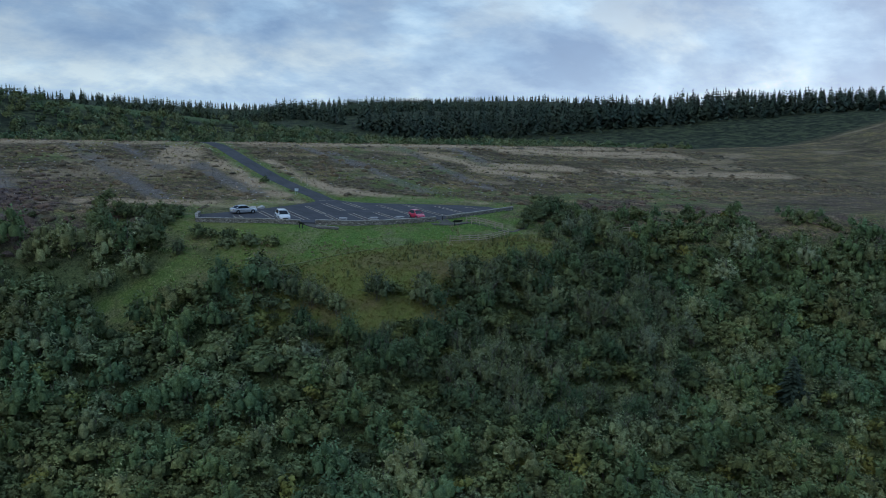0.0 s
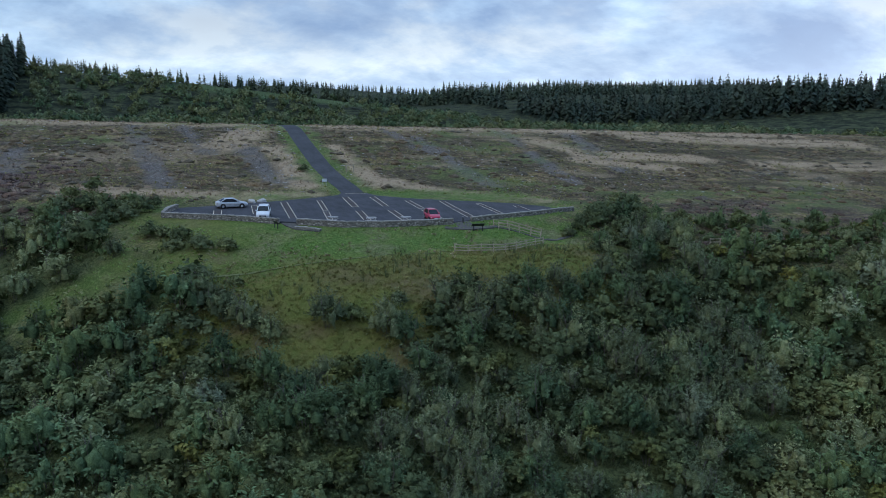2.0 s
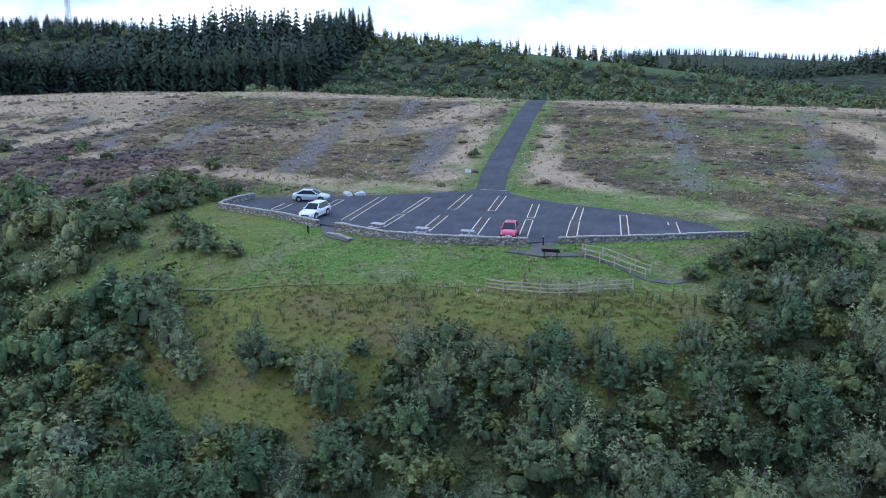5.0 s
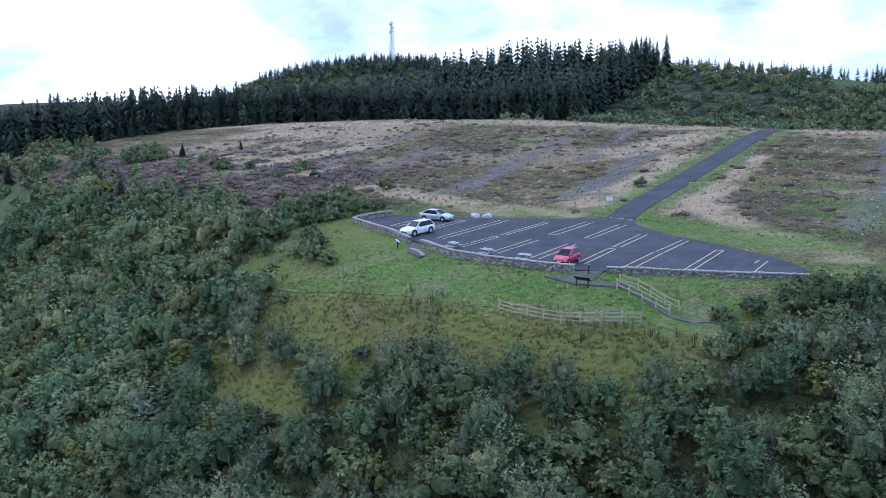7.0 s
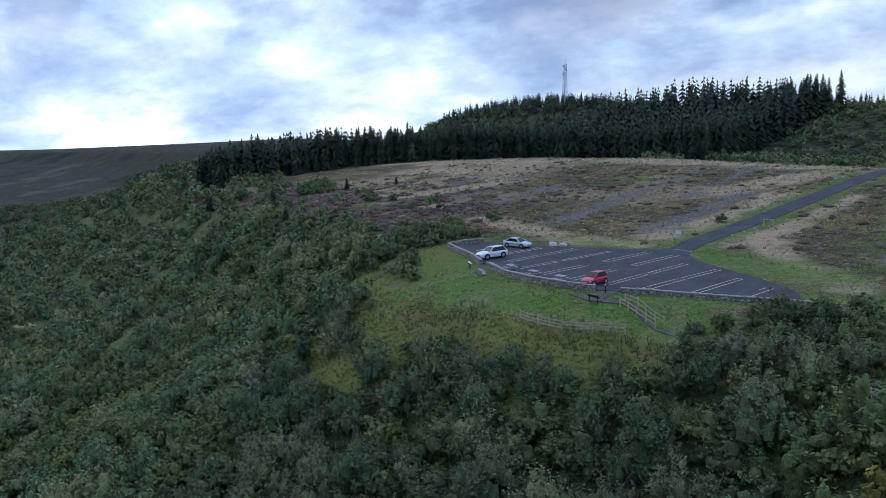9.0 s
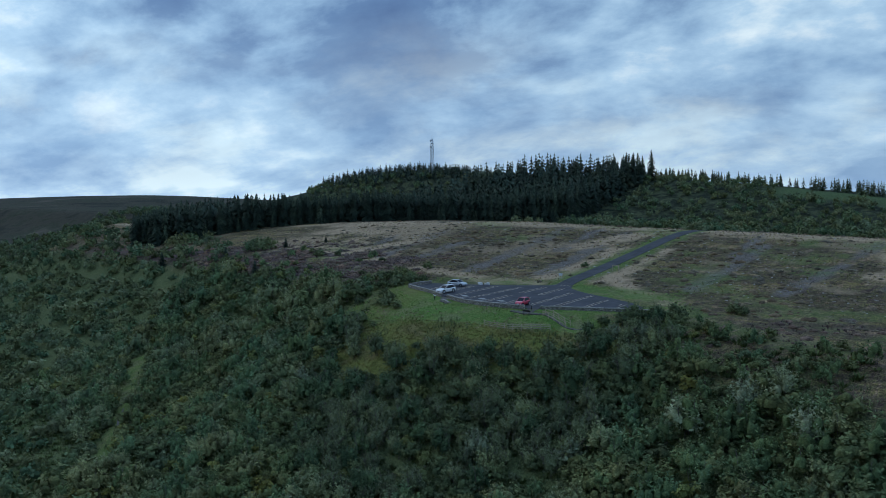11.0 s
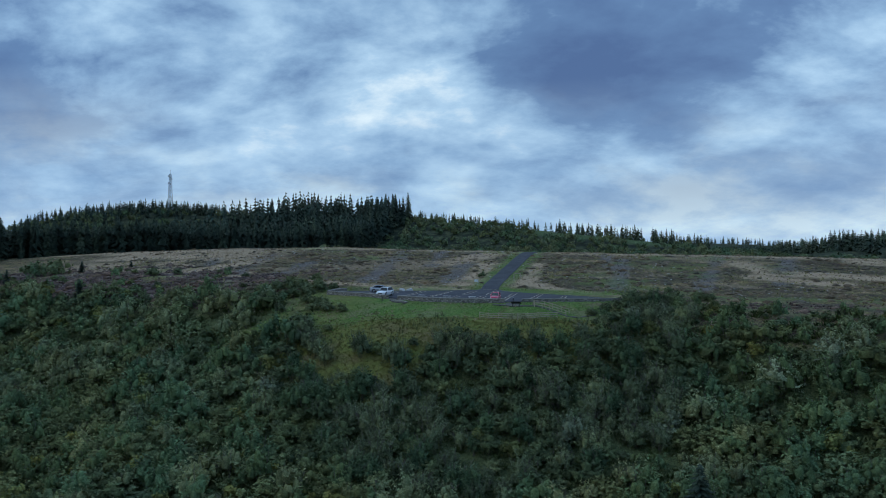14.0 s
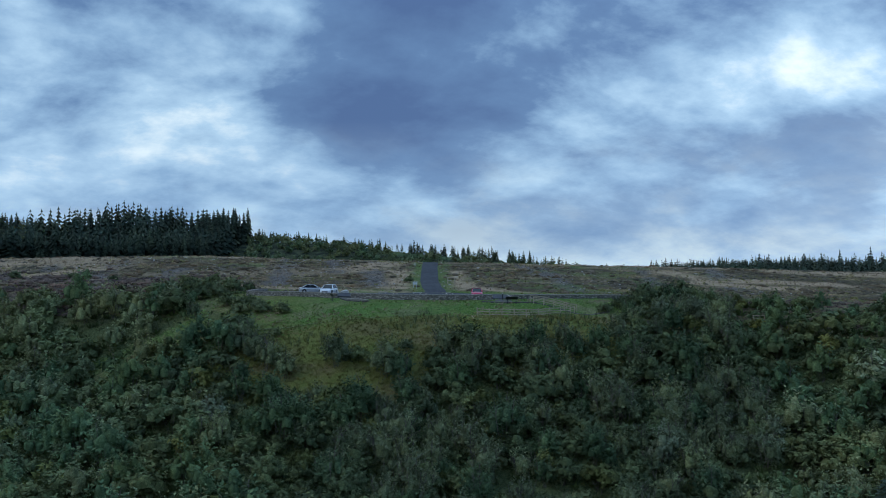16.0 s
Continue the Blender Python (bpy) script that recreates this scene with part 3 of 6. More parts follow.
def box(bm, lo, hi, m=None, bevel=0.0):
    """Adds a box from corner lo to corner hi, with its edges eased."""
    c = [(a + b) / 2 for a, b in zip(lo, hi)]
    s = [abs(b - a) for a, b in zip(lo, hi)]
    made = bmesh.ops.create_cube(bm, size=1.0, matrix=(m or Matrix()) @ Matrix.Translation(c) @ Matrix.Diagonal((*s, 1)))
    if bevel:
        edges = list({e for v in made["verts"] for e in v.link_edges})
        bmesh.ops.bevel(bm, geom=edges, offset=bevel, segments=1, affect="EDGES")
    return made["verts"]


def rod(bm, a, b, r0, r1, sides=6):
    """Adds a tapered rod from a to b."""
    a, b = Vector(a), Vector(b)
    m = Matrix.Translation((a + b) / 2) @ (b - a).to_track_quat("Z", "Y").to_matrix().to_4x4()
    return bmesh.ops.create_cone(bm, cap_ends=True, segments=sides, radius1=r0, radius2=r1, depth=(b - a).length, matrix=m)["verts"]


def place(x, y, rz=0.0, dz=0.0):
    return pose(x, y, gz(x, y) + dz, 0, 0, rz)


# ---- car park, road, paths ----
PARK = [(-28.5, -12.5), (-23.5, -14.8), (-18.0, -17.2), (-13.5, -19.9), (-11.0, -20.8), (-5.0, -23.5), (0.5, -24.4), (6.0, -24.5), (10.5, -24.3), (13.3, -23.3),
        (17.0, -22.2), (23.0, -20.4), (28.5, -18.1), (31.5, -16.6), (29.6, -12.6), (26.0, -9.2), (20.0, -6.0), (12.3, -2.5), (8.0, 0.2), (5.6, 2.6), (4.5, 6.0),
        (0.4, 6.0), (-0.6, 3.6), (-4.8, 1.2), (-10.8, -1.4), (-16.6, -3.4), (-21.5, -5.2), (-27.0, -6.4)]


def build_park():
    bm = bmesh.new()
    top = [bm.verts.new((x, y, park_plane(x, y) + 0.05)) for x, y in PARK]
    low = [bm.verts.new((x, y, park_plane(x, y) - 0.25)) for x, y in PARK]
    bm.faces.new(top)
    for k in range(len(PARK)):
        j = (k + 1) % len(PARK)
        bm.faces.new((top[k], low[k], low[j], top[j]))
    return tagged(part("car_park", bm, ASPHALT), "dark asphalt car park with worn bay markings", "car park", kind="structure")


car_park = build_park()


def strip(name, material, pts, width, label, category, lift=0.05, depth=0.25):
    """A paved strip along points (x, y), draped over the land."""
    bm = bmesh.new()
    rows = []
    for k, (x, y) in enumerate(pts):
        ax, ay = pts[max(k - 1, 0)]
        bx, by = pts[min(k + 1, len(pts) - 1)]
        t = Vector((bx - ax, by - ay)).normalized()
        w = width(k / (len(pts) - 1)) / 2 if callable(width) else width / 2
        row = []
        for s in (-1, -0.5, 0, 0.5, 1):
            px, py = x - t.y * s * w, y + t.x * s * w
            row.append(Vector((px, py, gz(px, py) + lift)))
        z = sum(v.z for v in row) / 5
        rows.append([bm.verts.new((row[0].x, row[0].y, z - depth))] + [bm.verts.new((v.x, v.y, z * 0.6 + v.z * 0.4)) for v in row] + [bm.verts.new((row[-1].x, row[-1].y, z - depth))])
    for a, b in zip(rows, rows[1:]):
        for k in range(6):
            bm.faces.new((a[k], a[k + 1], b[k + 1], b[k]))
    bmesh.ops.recalc_face_normals(bm, faces=bm.faces)
    return tagged(part(name, bm, material), label, category, kind="structure")


strip("road", ROADTOP, [(float(road_x(y)), y) for y in np.arange(5.6, 118, 2.5)], lambda f: 3.9, "single-track asphalt road over the moor", "road", lift=0.045)
# paved slips through the wall and the worn trails over the knoll
strip("path", PATHTOP, [(11.9, -23.6), (11.9, -25.5), (12.0, -27.4)], lambda f: 2.4, "grey paved slip through the wall", "path", lift=0.06)
strip("pavement", PATHTOP, [(8.6, -26.3), (12, -27.2), (15.2, -26.6), (16.6, -26.2)], 1.4, "grey paved viewing strip outside the wall", "pavement", lift=0.09)
strip("path", PATHTOP, [(-12.3, -20.0), (-11.8, -21.5), (-11.0, -22.7), (-8.2, -24.3)], 1.7, "grey gravel slip past the wall end", "path", lift=0.06)
strip("path", TROD, [(-23.5, -32.4), (-19, -33.2), (-15.1, -33.5), (-11, -33.9), (-7.5, -34.2), (-4, -34.0), (-1.5, -33.9), (3.8, -34.3), (6.5, -33.6)], 0.45, "thin trodden trail across the knoll", "path", lift=0.025, depth=0.08)
strip("path", TROD, [(-30.2, -14.5), (-32.5, -18), (-34.6, -21.8), (-33.8, -25.4)], 0.5, "narrow trodden gravel trail through the bushes", "path", lift=0.03, depth=0.12)
strip("path", PATHTOP, [(-92, -40.5), (-86, -47), (-80, -53), (-76, -57.5), (-72, -61.3), (-66, -65.6), (-60, -69.5)], 0.6, "narrow trodden trail down the hillside", "path", lift=0.03, depth=0.12)
strip("path", PATHTOP, [(16.4, -26.6), (18.2, -27.4), (20.2, -28.3), (22.2, -29.0), (24.2, -29.2), (27, -28.6)], 0.8, "gravel path down from the car park", "path", lift=0.06)

BAYS = [  # bay markings: x and y of the inner end, x and y of the outer end
    (-21.5, -9.5, -21.8, -13.3), (-20.4, -9.4, -20.7, -13.2), (-15.8, -5.8, -16.2, -13.5), (-14.9, -5.7, -15.3, -13.5),
    (-11.0, -3.1, -11.6, -17.6), (-10.0, -3.0, -10.6, -17.5), (-5.1, -2.2, -5.8, -11.9), (-4.4, -2.1, -5.1, -11.8), (-6.0, -13.2, -6.5, -19.2), (-5.2, -13.2, -5.9, -20.3),
    (-0.4, 0.9, -0.85, -9.0), (0.6, 1.0, 0.2, -8.9), (-1.1, -12.9, -1.55, -20.7), (-0.1, -12.8, -0.6, -21.3), (4.15, 0.9, 4.05, -9.0), (5.1, 1.0, 4.95, -8.9),
    (3.85, -13.0, 3.75, -21.5), (4.85, -13.0, 4.75, -21.8), (8.95, -3.9, 9.05, -12.1), (9.8, -3.8, 9.9, -12.0), (9.0, -13.2, 9.1, -21.0), (9.85, -13.2, 10.0, -21.5),
    (14.5, -4.8, 14.2, -12.3), (15.3, -5.0, 15.1, -12.4), (14.1, -12.9, 14.0, -20.7), (15.1, -12.9, 15.1, -20.9), (19.6, -8.6, 19.7, -19.7), (20.4, -8.5, 20.5, -19.6),
    (24.9, -11.4, 24.9, -13.0), (25.8, -11.4, 25.9, -17.6),
    (-21.8, -13.3, -20.7, -13.2), (-15.8, -5.8, -14.9, -5.7), (-5.8, -11.9, -5.1, -11.8), (-5.1, -2.2, -4.4, -2.1), (-6.0, -13.2, -5.2, -13.2), (-0.85, -9.0, 0.2, -8.9),
    (4.05, -9.0, 4.95, -8.9), (9.05, -12.1, 9.9, -12.0), (9.0, -13.2, 9.85, -13.2), (19.6, -8.6, 20.4, -8.5), (1.0, 5.2, 4.7, 4.9)]


def build_bays():
    for x0, y0, x1, y1 in BAYS:
        bm = bmesh.new()
        t = Vector((x1 - x0, y1 - y0, 0))
        s = Vector((-t.y, t.x, 0)).normalized() * 0.06
        n = max(2, int(t.length / 1.5))
        vs = []
        for k in range(n + 1):
            c = Vector((x0, y0, 0)) + t * (k / n)
            vs.append([bm.verts.new((c + s * q).to_tuple()[:2] + (park_plane((c + s * q).x, (c + s * q).y) + 0.056,)) for q in (-1, 1)])
        for a, b in zip(vs, vs[1:]):
            bm.faces.new((a[0], a[1], b[1], b[0]))
        bmesh.ops.recalc_face_normals(bm, faces=bm.faces)
        for f in bm.faces:
            if f.normal.z < 0:
                f.normal_flip()
        part("bay_line", bm, LINE, car_park)
    for a, b in zip(BAYS[0:30:2], BAYS[1:30:2]):
        bm = bmesh.new()
        ring = [(a[0], a[1]), (a[2], a[3]), (b[2], b[3]), (b[0], b[1])]
        f = bm.faces.new([bm.verts.new((x, y, park_plane(x, y) + 0.053)) for x, y in ring])
        f.normal_update()
        if f.normal.z < 0:
            f.normal_flip()
        part("bay_strip", bm, OLDTAR, car_park)


build_bays()


def stone_wall(points, height, thick, label, seed, cope=True):
    """A low rubble wall along points, with a course of rough coping stones."""
    rng = random.Random(seed)
    root = thing("stone_wall", pose(points[0][0], points[0][1], gz(*points[0])), label, "wall", "low walls round the car park", "structure")
    inv = root.matrix_world.inverted()
    pts = [Vector((x, y, 0)) for x, y in points]
    body, caps = bmesh.new(), bmesh.new()
    run = []
    for a, b in zip(pts, pts[1:]):
        n = max(1, int((b - a).length / 0.55))
        run += [a.lerp(b, k / n) for k in range(n)]
    run.append(pts[-1])
    rings = []
    for k, p in enumerate(run):
        t = (run[min(k + 1, len(run) - 1)] - run[max(k - 1, 0)]).normalized()
        s = Vector((-t.y, t.x, 0))
        g = gz(p.x, p.y)
        ring = []
        for off, z in ((-1, -0.5), (-1.05, 0.15), (-0.98, height * 0.6), (-0.92, height), (0.92, height), (0.98, height * 0.6), (1.05, 0.15), (1, -0.5)):
            j = rng.uniform(-0.03, 0.03)
            q = p + s * (off * thick / 2 + j)
            ring.append(body.verts.new(inv @ Vector((q.x, q.y, g + z + (j if z > 0 else -0.4)))))
        rings.append(ring)
        if cope and k < len(run) - 1:
            nxt = run[k + 1]
            m = Matrix.Translation(inv @ Vector(((p.x + nxt.x) / 2, (p.y + nxt.y) / 2, g + height + 0.05))) @ t.to_track_quat("X", "Z").to_matrix().to_4x4() @ pose(0, 0, 0, rng.uniform(-3, 3), rng.uniform(-3, 3), rng.uniform(-3, 3))
            h, w, e = rng.uniform(0.05, 0.11), thick / 2 + rng.uniform(0.02, 0.07), (nxt - p).length / 2 - rng.uniform(0.01, 0.03)
            box(caps, (-e, -w, -0.06), (e, w, h), m, 0.025)
    for a, b in zip(rings, rings[1:]):
        for k in range(7):
            body.faces.new((a[k], a[k + 1], b[k + 1], b[k]))
    body.faces.new(rings[0])
    body.faces.new(rings[-1])
    bmesh.ops.recalc_face_normals(body, faces=body.faces)
    part("masonry", body, STONE, root)
    if cope:
        part("coping", caps, COPE, root, "rough pale coping stones")
    return root


stone_wall([(-26.6, -6.9), (-27.8, -9.5), (-28.7, -12.7), (-23.6, -15.2), (-18.1, -17.6), (-13.4, -20.3)], 0.62, 0.42, "low grey rubble wall round the end of the car park", 1)
stone_wall([(-11.1, -21.2), (-5.0, -23.9), (0.5, -24.8), (6.0, -24.9), (10.4, -24.7)], 0.7, 0.45, "low grey rubble wall in front of the parking bays", 2)
stone_wall([(13.4, -23.7), (17, -22.6), (23, -20.8), (28.5, -18.5), (33.0, -16.6)], 0.55, 0.4, "low grey rubble wall beside the sloping lawn", 3)
stone_wall([(-11.6, -22.6), (-9.9, -23.4), (-8.4, -24.6)], 0.14, 0.4, "short low stone kerb wall outside the gap", 4)


def rail_fence(posts, heights, rails, label, seed):
    """Posts with horizontal rails nailed on, following the ground."""
    rng = random.Random(seed)
    x0, y0 = posts[0]
    root = thing("timber_fence", place(x0, y0), label, "fence", "timber fences on the slope")
    inv = root.matrix_world.inverted()
    tops = []
    for x, y in posts:
        g = gz(x, y)
        bm = bmesh.new()
        lean = rng.uniform(-0.03, 0.03)
        m = inv @ pose(x, y, g, rng.uniform(-2, 2), rng.uniform(-2, 2), rng.uniform(-8, 8))
        box(bm, (-0.06, -0.06, -0.5), (0.06, 0.06, heights + 0.06 + lean), m, 0.012)
        part("post", bm, TIMBER, root)
        tops.append(Vector((x, y, g)))
    for a, b in zip(tops, tops[1:]):
        for z in rails:
            bm = bmesh.new()
            p, q = a + Vector((0, -0.075, z + rng.uniform(-0.02, 0.02))), b + Vector((0, -0.075, z + rng.uniform(-0.02, 0.02)))
            m = inv @ Matrix.Translation((p + q) / 2) @ (q - p).to_track_quat("X", "Z").to_matrix().to_4x4()
            e = (q - p).length / 2 - 0.01
            box(bm, (-e, -0.02, -0.055), (e, 0.02, 0.055), m, 0.008)
            part("rail", bm, TIMBER, root)
    return root


FENCE = [(7.4, -34.4), (9.1, -34.9), (10.8, -35.1), (12.5, -35.2), (14.2, -35.1), (15.9, -34.7), (17.6, -34.1), (19.2, -33.4), (20.7, -32.6)]
rail_fence(FENCE, 1.1, (0.3, 0.65, 1.0), "weathered three-rail timber fence below the lawn", 5)
rail_fence([(16.2, -27.5), (17.6, -27.9), (19.0, -28.3), (20.5, -28.7), (21.9, -29.0)], 1.0, (0.5, 0.95), "weathered timber handrail beside the descending path", 6)
rail_fence([(15.9, -26.2), (17.9, -26.5), (19.4, -27.2), (21.0, -27.8), (22.4, -28.1)], 1.0, (0.5, 0.95), "weathered timber handrail on the inner side of the path", 7)
rail_fence([(46.2, -34.1), (47.6, -34.5), (49.0, -35.0)], 1.0, (0.5, 0.95), "short weathered rail among bracken", 8)


# ---- vegetation ----


def leafy_shoots(rng, centres, radii, count, per, size, upright=False):
    """Leaves set along short shoots that grow out of ellipsoid lobes: vertices and quads."""
    centres, radii = np.asarray(centres, float), np.asarray(radii, float)
    shoots = max(1, count // per)
    w = radii[:, 0] * radii[:, 2]
    pick = rng.choice(len(centres), shoots, p=w / w.sum())
    d = rng.normal(size=(shoots, 3))
    d[:, 2] = d[:, 2] * 0.95 + 0.22
    d /= np.linalg.norm(d, axis=1)[:, None]
    base = centres[pick] + d * radii[pick] * 0.35
    tip = centres[pick] + d * radii[pick] * (0.92 + 0.26 * rng.random(shoots))[:, None]
    tip += 0.12 * radii[pick] * rng.normal(size=(shoots, 3))
    tip[:, 2] += radii[pick][:, 0] * (0.30 if upright else 0.14)
    base, axis_ = np.repeat(base, per, 0), np.repeat(tip - base, per, 0)
    count = shoots * per
    f = (rng.random(count) ** 0.6)[:, None]
    p = base + axis_ * f
    a = axis_ / np.linalg.norm(axis_, axis=1)[:, None]
    side = np.cross(a, rng.normal(size=(count, 3)))
    side /= np.linalg.norm(side, axis=1)[:, None] + 1e-9
    t = side + a * (0.6 if upright else 0.2)
    t /= np.linalg.norm(t, axis=1)[:, None]
    up = a + np.array([0, 0, 0.4]) + 0.22 * rng.normal(size=(count, 3))
    b = np.cross(t, up)
    b /= np.linalg.norm(b, axis=1)[:, None] + 1e-9
    n = np.cross(b, t)
    s = size * (0.65 + 0.7 * rng.random(count))[:, None] * (1.2 - 0.4 * f)
    long, wide = (1.9, 0.42) if upright else (1.6, 0.55)
    v = np.stack([p, p + t * s * long * 0.5 - b * s * wide + n * s * 0.2, p + t * s * long, p + t * s * long * 0.5 + b * s * wide + n * s * 0.2], 1)
    return v.reshape(-1, 3), np.arange(4 * count).reshape(-1, 4)


def lobe_cores(rng, centres, radii, fill, sides=6):
    """Uneven rounded masses of leaf inside the lobes: vertices and quads."""
    V, F = [], []
    rows = ((-0.45, 0.9), (0.4, 0.92), (0.9, 0.45)) if sides < 6 else ((-0.75, 0.66), (-0.15, 0.99), (0.45, 0.89), (0.90, 0.44)) if sides < 8 else ((-0.8, 0.6), (-0.4, 0.92), (0.05, 1.0), (0.5, 0.87), (0.82, 0.57), (0.97, 0.24))
    for c, r in zip(np.asarray(centres), np.asarray(radii)):
        n = len(V)
        for z, w in rows:
            for k in range(sides):
                a = 6.2832 * k / sides
                p = np.array([w * math.cos(a), w * math.sin(a), z])
                V.append(c + p * r * fill * (1 + 0.16 * rng.normal()))
        for a in range(len(rows) - 1):
            for k in range(sides):
                F.append((n + a * sides + k, n + a * sides + (k + 1) % sides, n + (a + 1) * sides + (k + 1) % sides, n + (a + 1) * sides + k))
        t = n + (len(rows) - 1) * sides
        for k in range(1, sides - 2, 2):
            F.append((t, t + k, t + k + 1, t + k + 2))
    return np.array(V), np.array(F)


def stem_quads(rng, lines, r0, r1):
    """Three-sided tapered stems as quads, from pairs of points."""
    vs, fs = [], []
    for a, b in lines:
        a, b = np.array(a, float), np.array(b, float)
        t = b - a
        u = np.cross(t, (0.3, 0.9, 0.2))
        u /= np.linalg.norm(u) + 1e-9
        w = np.cross(t, u)
        w /= np.linalg.norm(w) + 1e-9
        k = len(vs)
        for q, r in ((a, r0), (b, r1)):
            for ang in (0, 2.1, 4.2):
                vs.append(q + r * (math.cos(ang) * u + math.sin(ang) * w))
        for j in range(3):
            fs.append((k + j, k + (j + 1) % 3, k + 3 + (j + 1) % 3, k + 3 + j))
    return np.array(vs).reshape(-1, 3), np.array(fs, int).reshape(-1, 4)


def shrub_shape(seed, width, height, lobes, leaves, size, upright=False, bare=0, sides=6, per=10):
    """One bush: leaf sprays on uneven lobes and the stems that carry them."""
    rng = np.random.default_rng(seed)
    c, r, lines = [], [], []
    for k in range(lobes):
        a = rng.random() * 6.283
        q = (k + 0.5) / lobes
        dist = width * 0.5 * math.sqrt(q) * 0.66
        top = height * (1.0 - 0.45 * q) * (0.8 + 0.3 * rng.random())
        rad = width * (0.21 + 0.10 * rng.random())
        x, y = dist * math.cos(a), dist * math.sin(a)
        zc = max(top - rad * 0.7, rad * 0.55)
        c.append((x, y, zc))
        r.append((rad, rad, rad * (1.7 if upright else 0.95)))
        mid = (x * 0.4, y * 0.4, zc * 0.5)
        lines += [((0.1 * x, 0.1 * y, -0.5), mid), (mid, (x, y, zc + rad * 0.4))]
    for k in range(bare):
        a, e = rng.random() * 6.283, width * 0.3 * rng.random()
        base = (e * math.cos(a), e * math.sin(a), height * 0.3)
        tip = (1.7 * base[0], 1.7 * base[1], height * (0.95 + 0.3 * rng.random()))
        lines.append((base, tip))
        for _ in range(3):
            f = 0.35 + 0.5 * rng.random()
            s = np.array(base) + (np.array(tip) - base) * f
            lines.append((s, s + np.array([rng.normal() * 0.35, rng.normal() * 0.35, 0.5 + 0.4 * rng.random()])))
    cv, cf = lobe_cores(rng, c, r, 0.47 if sides > 4 else 0.52, sides)
    lv, lf = leafy_shoots(rng, c, r, leaves, per, size, upright)
    sv = stem_quads(rng, lines, 0.030, 0.010)
    return (lv, lf), sv, (cv, cf)


KINDS = {  # species and their shapes
    "hazel": [shrub_shape(11 + k, 3.6 + 0.5 * k, 2.7 + 0.35 * k, 11, 1900, 0.135, sides=5, per=12) for k in range(3)],
    "willow": [shrub_shape(31 + k, 3.1 + 0.6 * k, 3.0 + 0.4 * k, 10, 1800, 0.13, upright=True, bare=8, sides=5, per=14) for k in range(3)],
    "gorse": [shrub_shape(51 + k, 2.8 + 0.6 * k, 1.8 + 0.3 * k, 10, 1500, 0.125, sides=5, per=12) for k in range(2)],
    "birch": [shrub_shape(71 + k, 3.0 + 0.5 * k, 3.5 + 0.6 * k, 10, 1900, 0.13, upright=True, bare=3, sides=5, per=12) for k in range(3)],
    "sallow": [shrub_shape(81 + k, 3.4 + 0.5 * k, 3.3 + 0.4 * k, 11, 2100, 0.135, upright=k == 0, bare=4, sides=5, per=13) for k in range(2)],
    "rowan": [shrub_shape(91 + k, 2.8 + 0.5 * k, 2.5 + 0.3 * k, 9, 1500, 0.135, sides=5, per=12) for k in range(2)],
}
LIGHT = {  # the same bushes with fewer, larger sprays, for the joined thickets
    "hazel": [shrub_shape(111 + k, 3.8 + 0.6 * k, 2.8 + 0.4 * k, 8, 330, 0.25, sides=4, per=6) for k in range(3)],
    "willow": [shrub_shape(131 + k, 3.4 + 0.6 * k, 3.1 + 0.4 * k, 7, 300, 0.24, upright=True, bare=2, sides=4, per=6) for k in range(3)],
    "gorse": [shrub_shape(151 + k, 3.1 + 0.6 * k, 1.9 + 0.3 * k, 7, 270, 0.23, sides=4, per=6) for k in range(2)],
    "birch": [shrub_shape(171 + k, 3.3 + 0.5 * k, 3.6 + 0.6 * k, 7, 300, 0.24, upright=True, bare=1, sides=4, per=6) for k in range(3)],
    "rowan": [shrub_shape(191 + k, 3.0 + 0.5 * k, 2.6 + 0.3 * k, 6, 260, 0.24, sides=4, per=6) for k in range(2)],
}
WEIGHT = {"hazel": 0.36, "willow": 0.20, "gorse": 0.16, "birch": 0.20, "rowan": 0.08}
SHRUB_LABEL = {
    "hazel": "dense dark green hazel bush on the hillside",
    "willow": "grey-green willow bush with bare upright twigs",
    "gorse": "low dark gorse bush on the hillside",
    "birch": "upright young birch with small green leaves",
    "sallow": "tall pale grey-green sallow standing out on the slope",
    "rowan": "yellowish-green young rowan bush",
}


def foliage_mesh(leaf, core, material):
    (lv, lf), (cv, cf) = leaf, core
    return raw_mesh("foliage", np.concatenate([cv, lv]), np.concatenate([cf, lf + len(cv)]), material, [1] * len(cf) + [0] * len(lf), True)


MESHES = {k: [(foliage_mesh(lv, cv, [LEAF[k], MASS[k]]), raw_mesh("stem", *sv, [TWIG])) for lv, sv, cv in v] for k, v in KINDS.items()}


def plant(kind, which, x, y, rz, scale):
    ob = thing("shrub", pose(x, y, gz(x, y) - 0.1, 0, 0, rz) @ Matrix.Diagonal((scale * 1.1, scale * 1.1, scale * 0.97, 1)), SHRUB_LABEL[kind], "shrub", "bushes on the hillside")
    for name, me in zip(("foliage", "stem"), MESHES[kind][which]):
        o = new(name, me)
        o.parent = ob
    return ob


